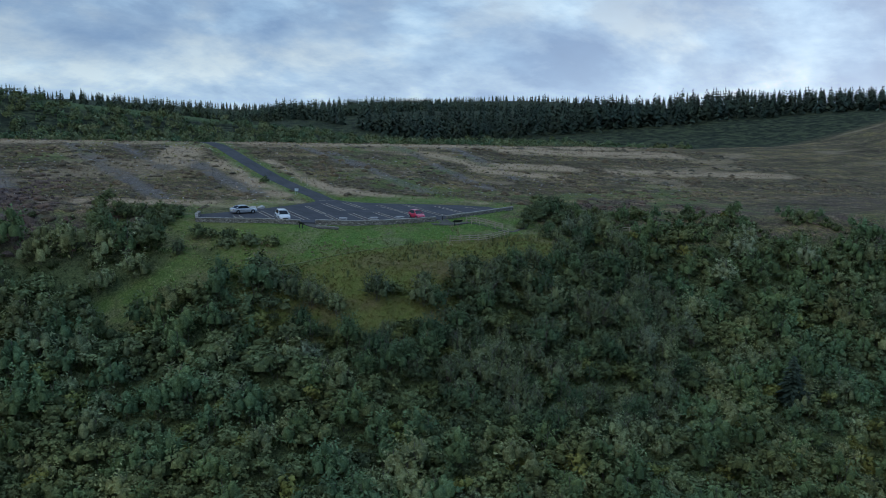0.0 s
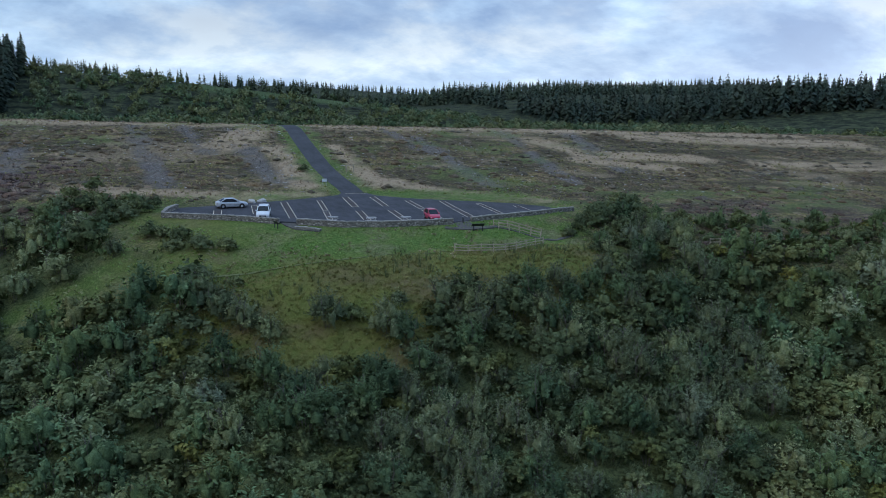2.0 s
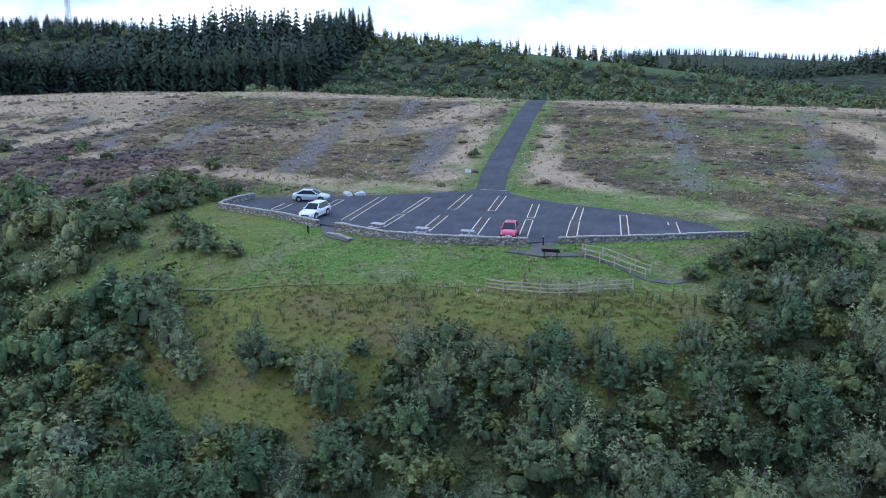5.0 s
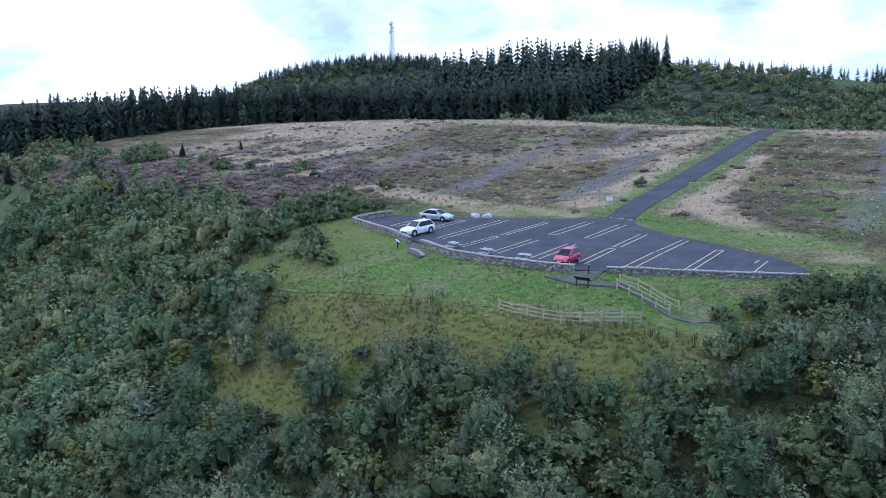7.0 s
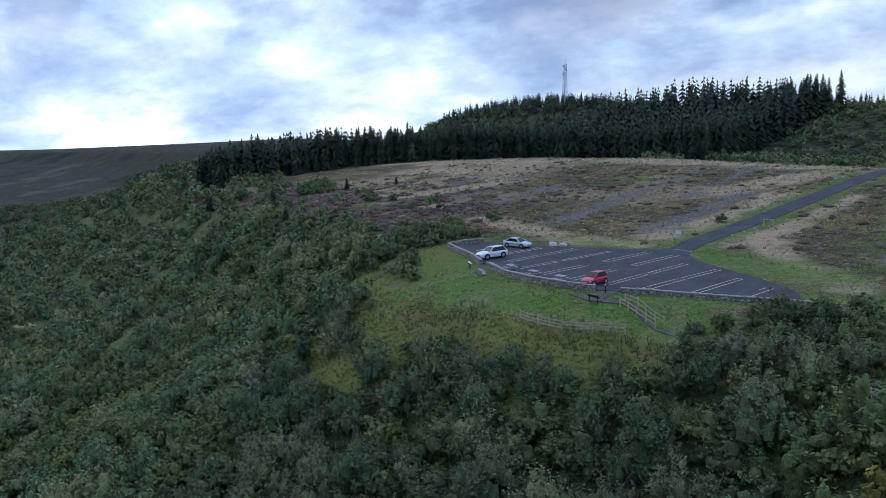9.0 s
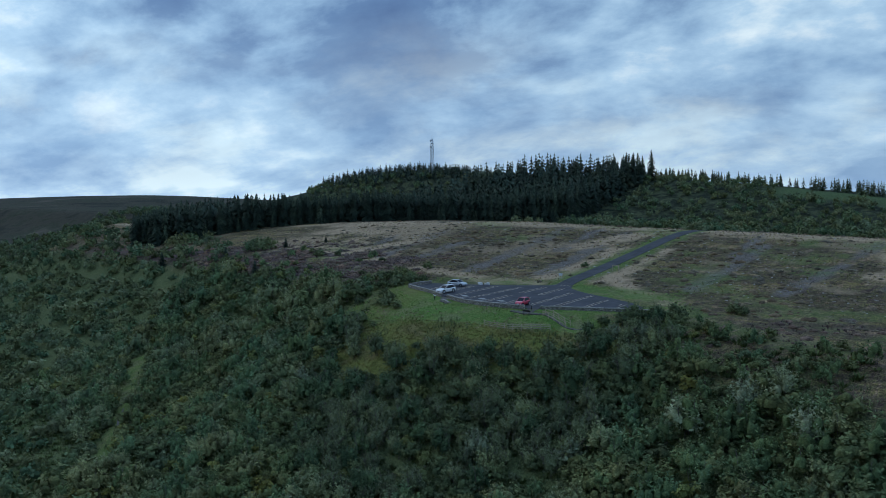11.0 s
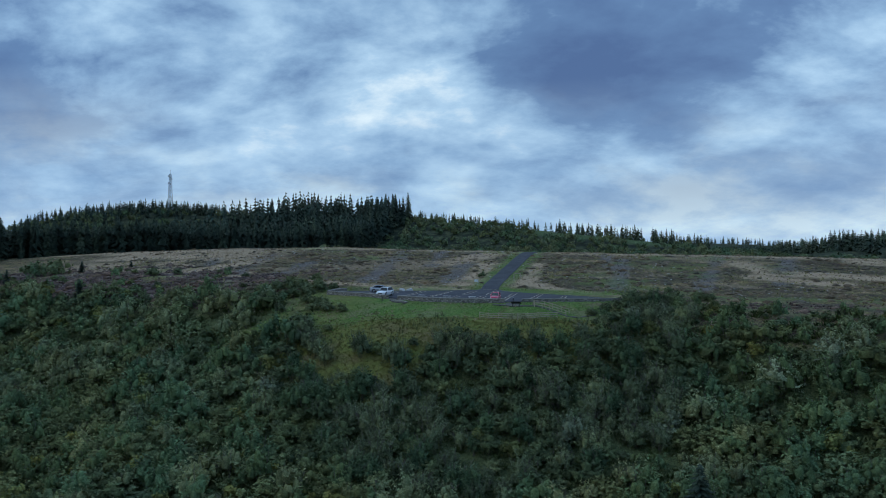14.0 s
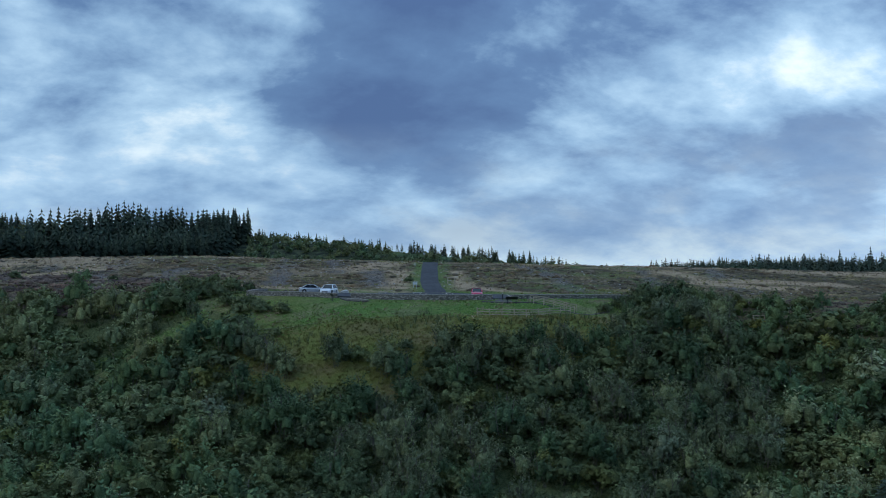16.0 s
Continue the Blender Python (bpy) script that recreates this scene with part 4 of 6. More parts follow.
def joined(name, batches, mats, label, category):
    """One mesh of many plants: batches of (vertices, faces, material number, poses (x, y, z, turn, scale, height))."""
    V, F, I, base = [], [], [], 0
    for v, f, mi, ps in batches:
        ps = np.asarray(ps, float)
        if not len(ps):
            continue
        c, s = np.cos(ps[:, 3])[:, None], np.sin(ps[:, 3])[:, None]
        x = (v[None, :, 0] * c - v[None, :, 1] * s) * ps[:, 4:5] + ps[:, 0:1]
        y = (v[None, :, 0] * s + v[None, :, 1] * c) * ps[:, 4:5] + ps[:, 1:2]
        z = v[None, :, 2] * ps[:, 5:6] + ps[:, 2:3]
        V.append(np.stack([x, y, z], -1).reshape(-1, 3))
        off = base + np.arange(len(ps))[:, None, None] * len(v)
        F.append((f[None] + off).reshape(-1, f.shape[1]))
        I.append(np.full(len(ps) * len(f), mi))
        base += len(ps) * len(v)
    me = raw_mesh(name, np.concatenate(V), np.concatenate(F), mats, np.concatenate(I), True)
    return tagged(new(name, me), label, category, kind="stuff")


def scatter(seed, x0, x1, y0, y1, gap, keep):
    """Jittered places over a rectangle where keep(x, y) beats chance."""
    rng = np.random.default_rng(seed)
    X, Y = np.meshgrid(np.arange(x0, x1, gap), np.arange(y0, y1, gap))
    X = X.ravel() + rng.uniform(-0.48, 0.48, X.size) * gap
    Y = Y.ravel() + rng.uniform(-0.48, 0.48, Y.size) * gap
    ok = rng.random(X.size) < keep(X, Y)
    return X[ok], Y[ok], rng


def thicket(x, y):
    """How thickly bushes grow here, 0 to 1."""
    d = beyond(x, y)
    n = fbm(x, y, 10, 61)
    k = step(d + 5 * (n - 0.5), 1.5, 6)
    knoll = (1 - step(np.abs(x - 1) + 5 * (n - 0.5), 22, 27)) * (1 - step(d + 3 * (n - 0.5) + 3.0 * step(x, 0, 4) - 6.0 * (1 - step(x, -6, 0)), 7.0, 9.0))
    k = k * (1 - knoll)
    clear = step(fbm(x, y, 13, 63), 0.66, 0.72)
    k = k * (1 - 0.4 * clear * step(d, 14, 20))
    w = step(-x, 30, 38) * (1 - step(-x, 130, 180)) * (0.8 * step(d, -7, -1) * step(n, 0.36, 0.48) + 0.55 * step(d, -17, -9) * (1 - step(-x, 46, 56)) * step(n, 0.46, 0.56) + 0.06 * step(d, -30, -20))
    e = np.maximum(step(x, 34, 38) * step(d, -17, -10) * 0.7 * step(n, 0.38, 0.50), step(x, 25, 30) * (1 - step(x, 50, 60)) * step(d, -8, -3) * 0.8)
    trail = 1 - step(np.abs(y + 25 + 0.25 * (x + 33)), 0.8, 2.0) * 1.0
    open_ = np.maximum(strips(x, y, TRAILS), 1 - step(np.hypot((x + 39) / 9, (y + 29) / 4), 0.8, 1.1))
    return np.clip(np.maximum.reduce([k, w, e]) * (1 - open_) * (1 - trail * (x < -24) * (x > -60)), 0, 1)


def grow_shrubs():
    names = list(WEIGHT)
    near = {k: [[] for _ in v] for k, v in KINDS.items()}
    X, Y, rng = scatter(7, -125, 95, -112, 30, 2.42, lambda x, y: thicket(x, y) * (beyond(x, y) < 62))
    order = np.argsort(np.hypot(X - 8, (Y + 48) * 1.2))
    tint = fbm(X, Y, 16, 65)
    single = 0
    for k in order:
        x, y = float(X[k]), float(Y[k])
        p = np.array([WEIGHT[n] for n in names])
        p = p * np.array([1.0, 0.4 + 2.2 * (tint[k] > 0.55), 1.4 if tint[k] < 0.42 else 0.6, 1.0, 1.0])
        if x > 48:
            p = p * np.array([1.0, 0.3, 1.0, 1.5, 0.5])
        kind = names[rng.choice(len(names), p=p / p.sum())]
        which = int(rng.integers(len(KINDS[kind])))
        s = float(rng.uniform(0.62, 1.34)) * (0.58 if beyond(x, y) < 0 else 1.0) * float(1 - 0.12 * step(beyond(x, y), 14, 32))
        rz = float(rng.uniform(0, 360))
        if single < 300:
            plant(kind, which, x, y, rz, s)
            single += 1
        else:
            near[kind][which].append((x, y, 0, radians(rz), s * 1.12, s * 0.97))
    for kind in names:
        batches = []
        for which, ps in enumerate(near[kind]):
            if ps:
                ps = np.array(ps)
                ps[:, 2] = terrain(ps[:, 0], ps[:, 1]) - 0.1
                (lv, lf), (sv, sf), (cv, cf) = LIGHT[kind][which]
                batches.append((lv, lf, 0, ps))
                batches.append((sv, sf, 1, ps))
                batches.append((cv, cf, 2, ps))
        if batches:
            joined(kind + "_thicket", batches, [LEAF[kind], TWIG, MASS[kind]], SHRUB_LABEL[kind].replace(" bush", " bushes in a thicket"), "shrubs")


grow_shrubs()
for kind, which, x, y, size in (("willow", 2, -11.2, -44.0, 1.05), ("hazel", 1, -8.2, -43.8, 0.75), ("gorse", 0, -2.4, -42.6, 0.8), ("hazel", 0, -33.0, -6.4, 1.0), ("hazel", 2, 36.5, -21.5, 0.9), ("gorse", 1, 33.2, -22.6, 0.85), ("hazel", 0, 34.5, -20.0, 0.6), ("willow", 0, 38.5, -27.0, 0.8), ("gorse", 0, 36.0, -26.5, 0.8), ("birch", 0, 40.0, -20.0, 0.6),
                                ("hazel", 2, 41.0, -24.5, 0.85), ("gorse", 1, 46.0, -7.5, 1.1), ("hazel", 0, 48.0, -9.0, 0.7), ("willow", 1, 36.2, -33.2, 1.0), ("willow", 2, 41.5, -34.3, 1.0), ("hazel", 1, -3.0, 25.8, 0.55), ("rowan", 1, 17.8, -65.7, 1.3),
                                ("sallow", 1, 53.6, -52.6, 1.6), ("sallow", 0, 61.6, -49.8, 1.5), ("sallow", 0, 71.5, -55.8, 1.55), ("sallow", 1, 38.5, -57.6, 1.1), ("sallow", 0, 25.4, -62.6, 1.25), ("sallow", 1, -25.0, -50.4, 1.0), ("sallow", 0, 66.0, -47.0, 1.2), ("hazel", 2, -38.5, -20.2, 1.35), ("hazel", 1, -41.0, -16.5, 1.2),
                                ("gorse", 1, -24.0, -25.5, 1.1), ("gorse", 0, -21.0, -26.5, 1.0), ("hazel", 0, -26.5, -22.6, 0.85), ("gorse", 1, -27.5, -24.6, 0.9), ("hazel", 1, -30.5, -19.3, 0.75), ("gorse", 0, -28.6, -20.6, 0.9), ("hazel", 0, -29.8, -6.0, 0.75), ("hazel", 2, -31.6, -9.0, 0.8), ("gorse", 1, -33.4, -11.5, 1.1), ("hazel", 1, -36.0, -8.0, 0.95), ("hazel", 0, -39.3, -7.0, 1.0), ("gorse", 1, -42.6, -6.0, 1.2), ("hazel", 2, -44.0, -10.0, 0.95), ("hazel", 1, -36.2, -13.6, 1.0), ("willow", 0, -34.6, -23.4, 0.7), ("willow", 1, -22.4, -38.6, 1.0), ("willow", 2, -24.6, -36.4, 1.05), ("gorse", 0, -20.6, -34.6, 0.7), ("willow", 2, -4.6, -46.4, 1.15), ("rowan", 0, 1.0, -44.6, 0.8), ("gorse", 1, 13.0, -41.6, 0.8), ("hazel", 1, 10.4, -44.8, 1.0), ("willow", 1, 18.2, -42.6, 0.85), ("willow", 2, 25.6, -41.2, 0.9), ("hazel", 0, 21.6, -44.0, 0.85), ("gorse", 1, 26.4, -28.6, 0.7), ("hazel", 0, 28.8, -27.4, 0.75), ("gorse", 0, 30.6, -24.4, 0.9), ("hazel", 2, 32.4, -26.0, 0.8), ("gorse", 1, 30.4, -31.3, 0.8), ("hazel", 1, 28.0, -39.6, 0.95), ("gorse", 0, 27.6, -34.6, 0.7), ("willow", 0, 35.6, -32.0, 0.8), ("willow", 1, 43.2, -31.0, 0.9), ("gorse", 1, -86, 14.7, 1.2), ("sallow", 1, -39.5, -18.4, 1.15), ("sallow", 0, 33.6, -33.2, 0.9), ("sallow", 0, 38.9, -31.8, 0.95), ("willow", 1, -20.4, -41.0, 1.1), ("willow", 0, -17.6, -43.6, 1.0), ("gorse", 0, -80, 17, 1.0), ("hazel", 2, 33.5, -24.8, 1.2), ("birch", 0, 37.2, -24.2, 1.0), ("hazel", 1, 40.2, -22.2, 1.25), ("hazel", 0, 35.6, -28.6, 1.15)):
    plant(kind, which, x, y, 37.0 * x, size)
LOW = {k: [shrub_shape(200 + 7 * j + len(k), 5.0, 3.2, 4, 68, 0.46, sides=4, per=4) for j in range(2)] for k in ("hazel", "willow", "gorse", "birch")}


def forest_front(x):
    """South edge of the plantation west of the road."""
    return np.interp(x, [-330, -260, -226, -205, -192, -177, -167, -152, -133, -113, -92, -80, -76], [170, 90, 44, 30, 34, 63, 76, 93, 111, 128, 143, 150, 153])


def far_shrubs():
    """The far hillside and the scrub behind the crest, in coarser clumps."""
    def keep(x, y):
        d = beyond(x, y)
        close = (x > -125) & (x < 95) & (y > -112) & (d < 62)
        slope = np.maximum(step(d, 0, 8), 0.8 * step(-x, 112, 130) * step(d, -32, -18)) * (d < 130) * (y > -160) * (x < 170) * (x > -345) 
        return np.where(close & (x > -112), 0, slope * 0.95) * (y < forest_front(x))

    def scrub(x, y):
        edge = 0.35 + 0.65 * step(fbm(x, y, 40, 73), 0.34, 0.46)
        meadow = zones(x, y)[2]
        return edge * step(y, 100, 110) * (1 - step(y, 245, 262)) * np.maximum(1 - step(-x, 72, 77), (y > forest_front(x) + 85) * (x > -300)) * (1 - step(x, 190, 230)) * (1 - np.clip(meadow[:, 0] + meadow[:, 1], 0, 1)) * 0.9

    for name, (box_, fn, gap, s0), label in (("hillside_scrub", ((-420, 260, -200, 140), keep, 6.0, 1.4), "dense green scrub far along the valley side"),
                                             ("far_slope_scrub", ((-720, -338, -200, 330), lambda x, y: (beyond(x, y) > -20) * (beyond(x, y) < 260) * (0.35 + 0.6 * (fbm(x, y, 45, 74) > 0.47)) * (x < -345), 9.0, 1.9), "dark scrub on the far side of the valley head"),
                                             ("moor_scrub", ((-300, 235, 96, 265), scrub, 5.2, 1.12), "dark green scrub in the hollow behind the moor")):
        X, Y, rng = scatter(17, *box_, gap, fn)
        kinds = rng.choice(list(LOW), X.size, p=[0.4, 0.15, 0.2, 0.25])
        which = rng.integers(2, size=X.size)
        S = s0 * rng.uniform(0.65, 1.25, X.size)
        Z = terrain(X, Y) - 0.15
        batches, mats = [], []
        for k in LOW:
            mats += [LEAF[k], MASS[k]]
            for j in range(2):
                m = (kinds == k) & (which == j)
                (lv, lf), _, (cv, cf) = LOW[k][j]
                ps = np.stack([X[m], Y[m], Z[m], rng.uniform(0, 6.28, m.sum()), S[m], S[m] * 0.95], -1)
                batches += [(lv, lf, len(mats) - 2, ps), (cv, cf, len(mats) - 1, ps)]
        joined(name, batches, mats, label, "scrub")


far_shrubs()


def conifer_shape(seed, height, width, whorls, per, blunt=1.5, bough=0.32, base=0.14):
    """A spruce: drooping boughs in whorls round a straight tapered trunk."""
    rng = np.random.default_rng(seed)
    V, F = [], []
    for k in range(whorls):
        q = (k + 0.3) / whorls
        z = height * (base + (1 - base) * q)
        reach = width * 0.5 * (1 - q ** blunt) ** 0.9 + 0.25
        for j in range(per if q < 0.8 else max(4, per - 3)):
            a = rng.random() * 6.283
            e = reach * (0.6 + 0.55 * rng.random())
            dz = -e * (0.25 + 0.35 * rng.random()) + rng.normal() * 0.12
            ca, sa = math.cos(a), math.sin(a)
            wd = bough * e + 0.5 * bough
            up = height / whorls * 0.55
            n = len(V)
            V += [(0.05 * ca, 0.05 * sa, z + up), (0.55 * e * ca - wd * sa, 0.55 * e * sa + wd * ca, z + dz * 0.35), (e * ca, e * sa, z + dz), (0.55 * e * ca + wd * sa, 0.55 * e * sa - wd * ca, z + dz * 0.35)]
            F.append((n, n + 1, n + 2, n + 3))
    n = len(V)
    V += [(-0.16, 0, height * 0.84), (0.16, 0, height * 0.84), (0.03, 0.02, height * 1.02), (-0.03, 0.02, height * 1.02)]
    F.append((n, n + 1, n + 2, n + 3))
    trunk = stem_quads(rng, [((0, 0, -0.6), (0, 0, height * 0.9))], 0.19, 0.04)
    return (np.array(V), np.array(F)), trunk


SPRUCE = [conifer_shape(300 + k, 15 + 1.2 * (k % 2), 5.8 + 0.4 * k, 18, 10, 1.9, 0.26, 0.06) for k in range(3)]
FINE = [conifer_shape(300 + k, 15 + 1.2 * (k % 2), 5.8 + 0.4 * k, 26, 15, 1.9, 0.19, 0.06) for k in range(3)]
SPRUCE_MESH = [(raw_mesh("crown", *b, [NEEDLE]), raw_mesh("trunk", *t, [BARK])) for b, t in FINE]
SPRUCE_LOW = [conifer_shape(340 + k, 15, 7.4, 10, 7, 1.8, 0.26, 0.0) for k in range(3)]
YOUNG = [conifer_shape(360 + k, 16, 4.2, 26, 22, 1.1, 0.13) for k in range(2)]
YOUNG_MESH = [(raw_mesh("crown", *b, [NEEDLE]), raw_mesh("trunk", *t, [BARK])) for b, t in YOUNG]


def conifers():
    near = {k: [] for k in range(3)}
    # plantation beside the moor
    X, Y, rng = scatter(23, -240, -77, 20, 260, 3.4, lambda x, y: ((y > forest_front(x)) & (y < forest_front(x) + 92) & (x + 0.12 * y > -232)) * 0.93)
    depth = Y - forest_front(X)
    order = np.argsort(depth + np.abs(X + 120) * 0.12)
    count = 0
    for k in order:
        x, y = float(X[k]), float(Y[k])
        w, s = int(rng.integers(3)), float(rng.uniform(0.86, 1.12)) * float(0.84 + 0.3 * fbm(x, y, 30, 79)) * float(1 - 0.25 * step(-x, 195, 235)) * 0.92
        if depth[k] < 5 and rng.random() < 0.35:
            s *= 0.45
        if count < 260:
            ob = thing("spruce", pose(x, y, gz(x, y) - 0.3, 0, 0, float(rng.uniform(0, 360))) @ Matrix.Diagonal((s, s, s, 1)), "tall dark green spruce at the plantation edge", "tree", "plantation trees")
            for name, me in zip(("crown", "trunk"), SPRUCE_MESH[w]):
                o = new(name, me)
                o.parent = ob
            count += 1
        elif depth[k] < 40 or rng.random() < 0.75:
            near[w].append((x, y, 0, float(rng.uniform(0, 6.28)), s, s))
    batches = []
    for w in range(3):
        ps = np.array(near[w])
        ps[:, 2] = terrain(ps[:, 0], ps[:, 1]) - 0.3
        front = (ps[:, 1] - forest_front(ps[:, 0]) < 16) | (ps[:, 0] > -92)
        batches += [(*SPRUCE[w][0], 0, ps[front]), (*SPRUCE[w][1], 1, ps[front]), (*SPRUCE_LOW[w][0], 0, ps[~front]), (*SPRUCE_LOW[w][1], 1, ps[~front])]
    joined("spruce_plantation", batches, [NEEDLE, BARK], "dense dark spruce plantation beside the moor", "forest")

    def woods(name, seed, box_, gap, fn, label, size):
        X, Y, rng = scatter(seed, *box_, gap, fn)
        Z = terrain(X, Y) - 0.3
        S = size * rng.uniform(0.8, 1.08, X.size) * (0.72 + 0.56 * fbm(X, Y, 45, 77))
        w = rng.integers(3, size=X.size)
        b = []
        for k in range(3):
            m = w == k
            ps = np.stack([X[m], Y[m], Z[m], rng.uniform(0, 6.28, m.sum()), S[m], S[m] * rng.uniform(0.85, 1.0, m.sum())], -1)
            b += [(*SPRUCE_LOW[k][0], 0, ps), (*SPRUCE_LOW[k][1], 1, ps)]
        joined(name, b, [NEEDLE, BARK], label, "forest")

    # far plantation across the moor to the east
    east = lambda x: np.interp(x, [164, 168, 235, 330, 520, 850], [400, 262, 228, 172, 60, -130])
    woods("far_plantation", 25, (164, 850, -130, 460), 6.0, lambda x, y: (y > east(x)) & (y < east(x) + 75), "long dark spruce wood across the moor", 0.95)
    # woods along the skyline to the north
    woods("skyline_wood", 26, (20, 420, 330, 640), 6.6, lambda x, y: (np.abs(y - 420 - 0.25 * x - 30 * np.sin(x / 50)) < 45) & (x + 0.3 * (y - 420) > 45), "dark conifer wood along the far skyline", 0.72)
    woods("ridge_wood", 27, (-130, 70, 200, 300), 4.6, lambda x, y: (np.abs(y - np.interp(x, RIDGE_X, RIDGE_Y) - 8) < 12) * (0.45 + 0.5 * (fbm(x, y, 30, 83) > 0.5)), "ragged conifers along the ridge", 0.48)
    woods("hilltop_wood", 28, (-310, -120, 170, 260), 4.0, lambda x, y: (np.hypot((x + 218) / 62, (y - 215) / 26) < 1) * 0.9, "dark conifers crowning the hill", 0.5)
    woods("distant_wood", 29, (-200, 1700, 200, 1500), 13.0, lambda x, y: (np.abs(np.hypot(x, y) - 1150 - 120 * np.sin(np.arctan2(y, x) * 9)) < 38) * 0.9, "distant dark woods on low hills", 0.75)


conifers()
for x, y, size in ((41.5, -76.5, 0.5), (-117.3, 30.5, 0.22), (-94.5, -2.6, 0.34), (-108, 40, 0.15), (-160, 12, 0.34), (-128, 14, 0.28)):
    ob = thing("young_spruce", pose(x, y, gz(x, y) - 0.2, 0, 0, 50 * x) @ Matrix.Diagonal((size * 2.6, size * 2.6, size * 1.0, 1)), "single young spruce standing among scrub", "tree", "lone spruces on the hillside")
    for name, me in zip(("crown", "trunk"), YOUNG_MESH[int(abs(x)) % 2]):
        o = new(name, me)
        o.parent = ob

# ---- cars ----


def paint(name, base, rough=0.28, metal=0.0):
    n = Nodes(name, rough, metal, 0.5)
    n.b.inputs["Coat Weight"].default_value = 0.6
    n.b.inputs["Coat Roughness"].default_value = 0.08
    dust = n.noise(3.5, 5, 0.6)
    return n.color(n.ramp(dust, (0.3, tuple(v * 0.85 for v in base)), (0.7, base)))


WHITE = paint("white_car_paint", (0.80, 0.81, 0.82))
RED = paint("red_car_paint", (0.60, 0.016, 0.065))
SILVER = paint("silver_car_paint", (0.56, 0.58, 0.60), 0.32, 0.2)
GLASS = Nodes("tinted_car_glass", 0.12, 0, 0.35)
GLASS.b.inputs["Transmission Weight"].default_value = 0.05
GLASS = GLASS.color((0.010, 0.012, 0.014))
TYRE = plain("tyre_rubber", (0.022, 0.022, 0.023), 0.9)
TRIM = plain("black_plastic_trim", (0.02, 0.02, 0.022), 0.6)
LAMP = Nodes("headlamp_glass", 0.1, 0, 0.6).color((0.75, 0.77, 0.80))
TAIL = Nodes("tail_lamp_red", 0.2, 0, 0.5).color((0.35, 0.012, 0.012))
PLATE = plain("number_plate", (0.70, 0.68, 0.50), 0.5)


def loft(bm, rings, close=True):
    vs = [[bm.verts.new(p) for p in r] for r in rings]
    for a, b in zip(vs, vs[1:]):
        n = len(a)
        for k in range(n if close else n - 1):
            bm.faces.new((a[k], a[(k + 1) % n], b[(k + 1) % n], b[k]))
    if close:
        bm.faces.new(vs[0])
        bm.faces.new(vs[-1])
    bmesh.ops.recalc_face_normals(bm, faces=bm.faces)
    for f in bm.faces:
        f.smooth = True


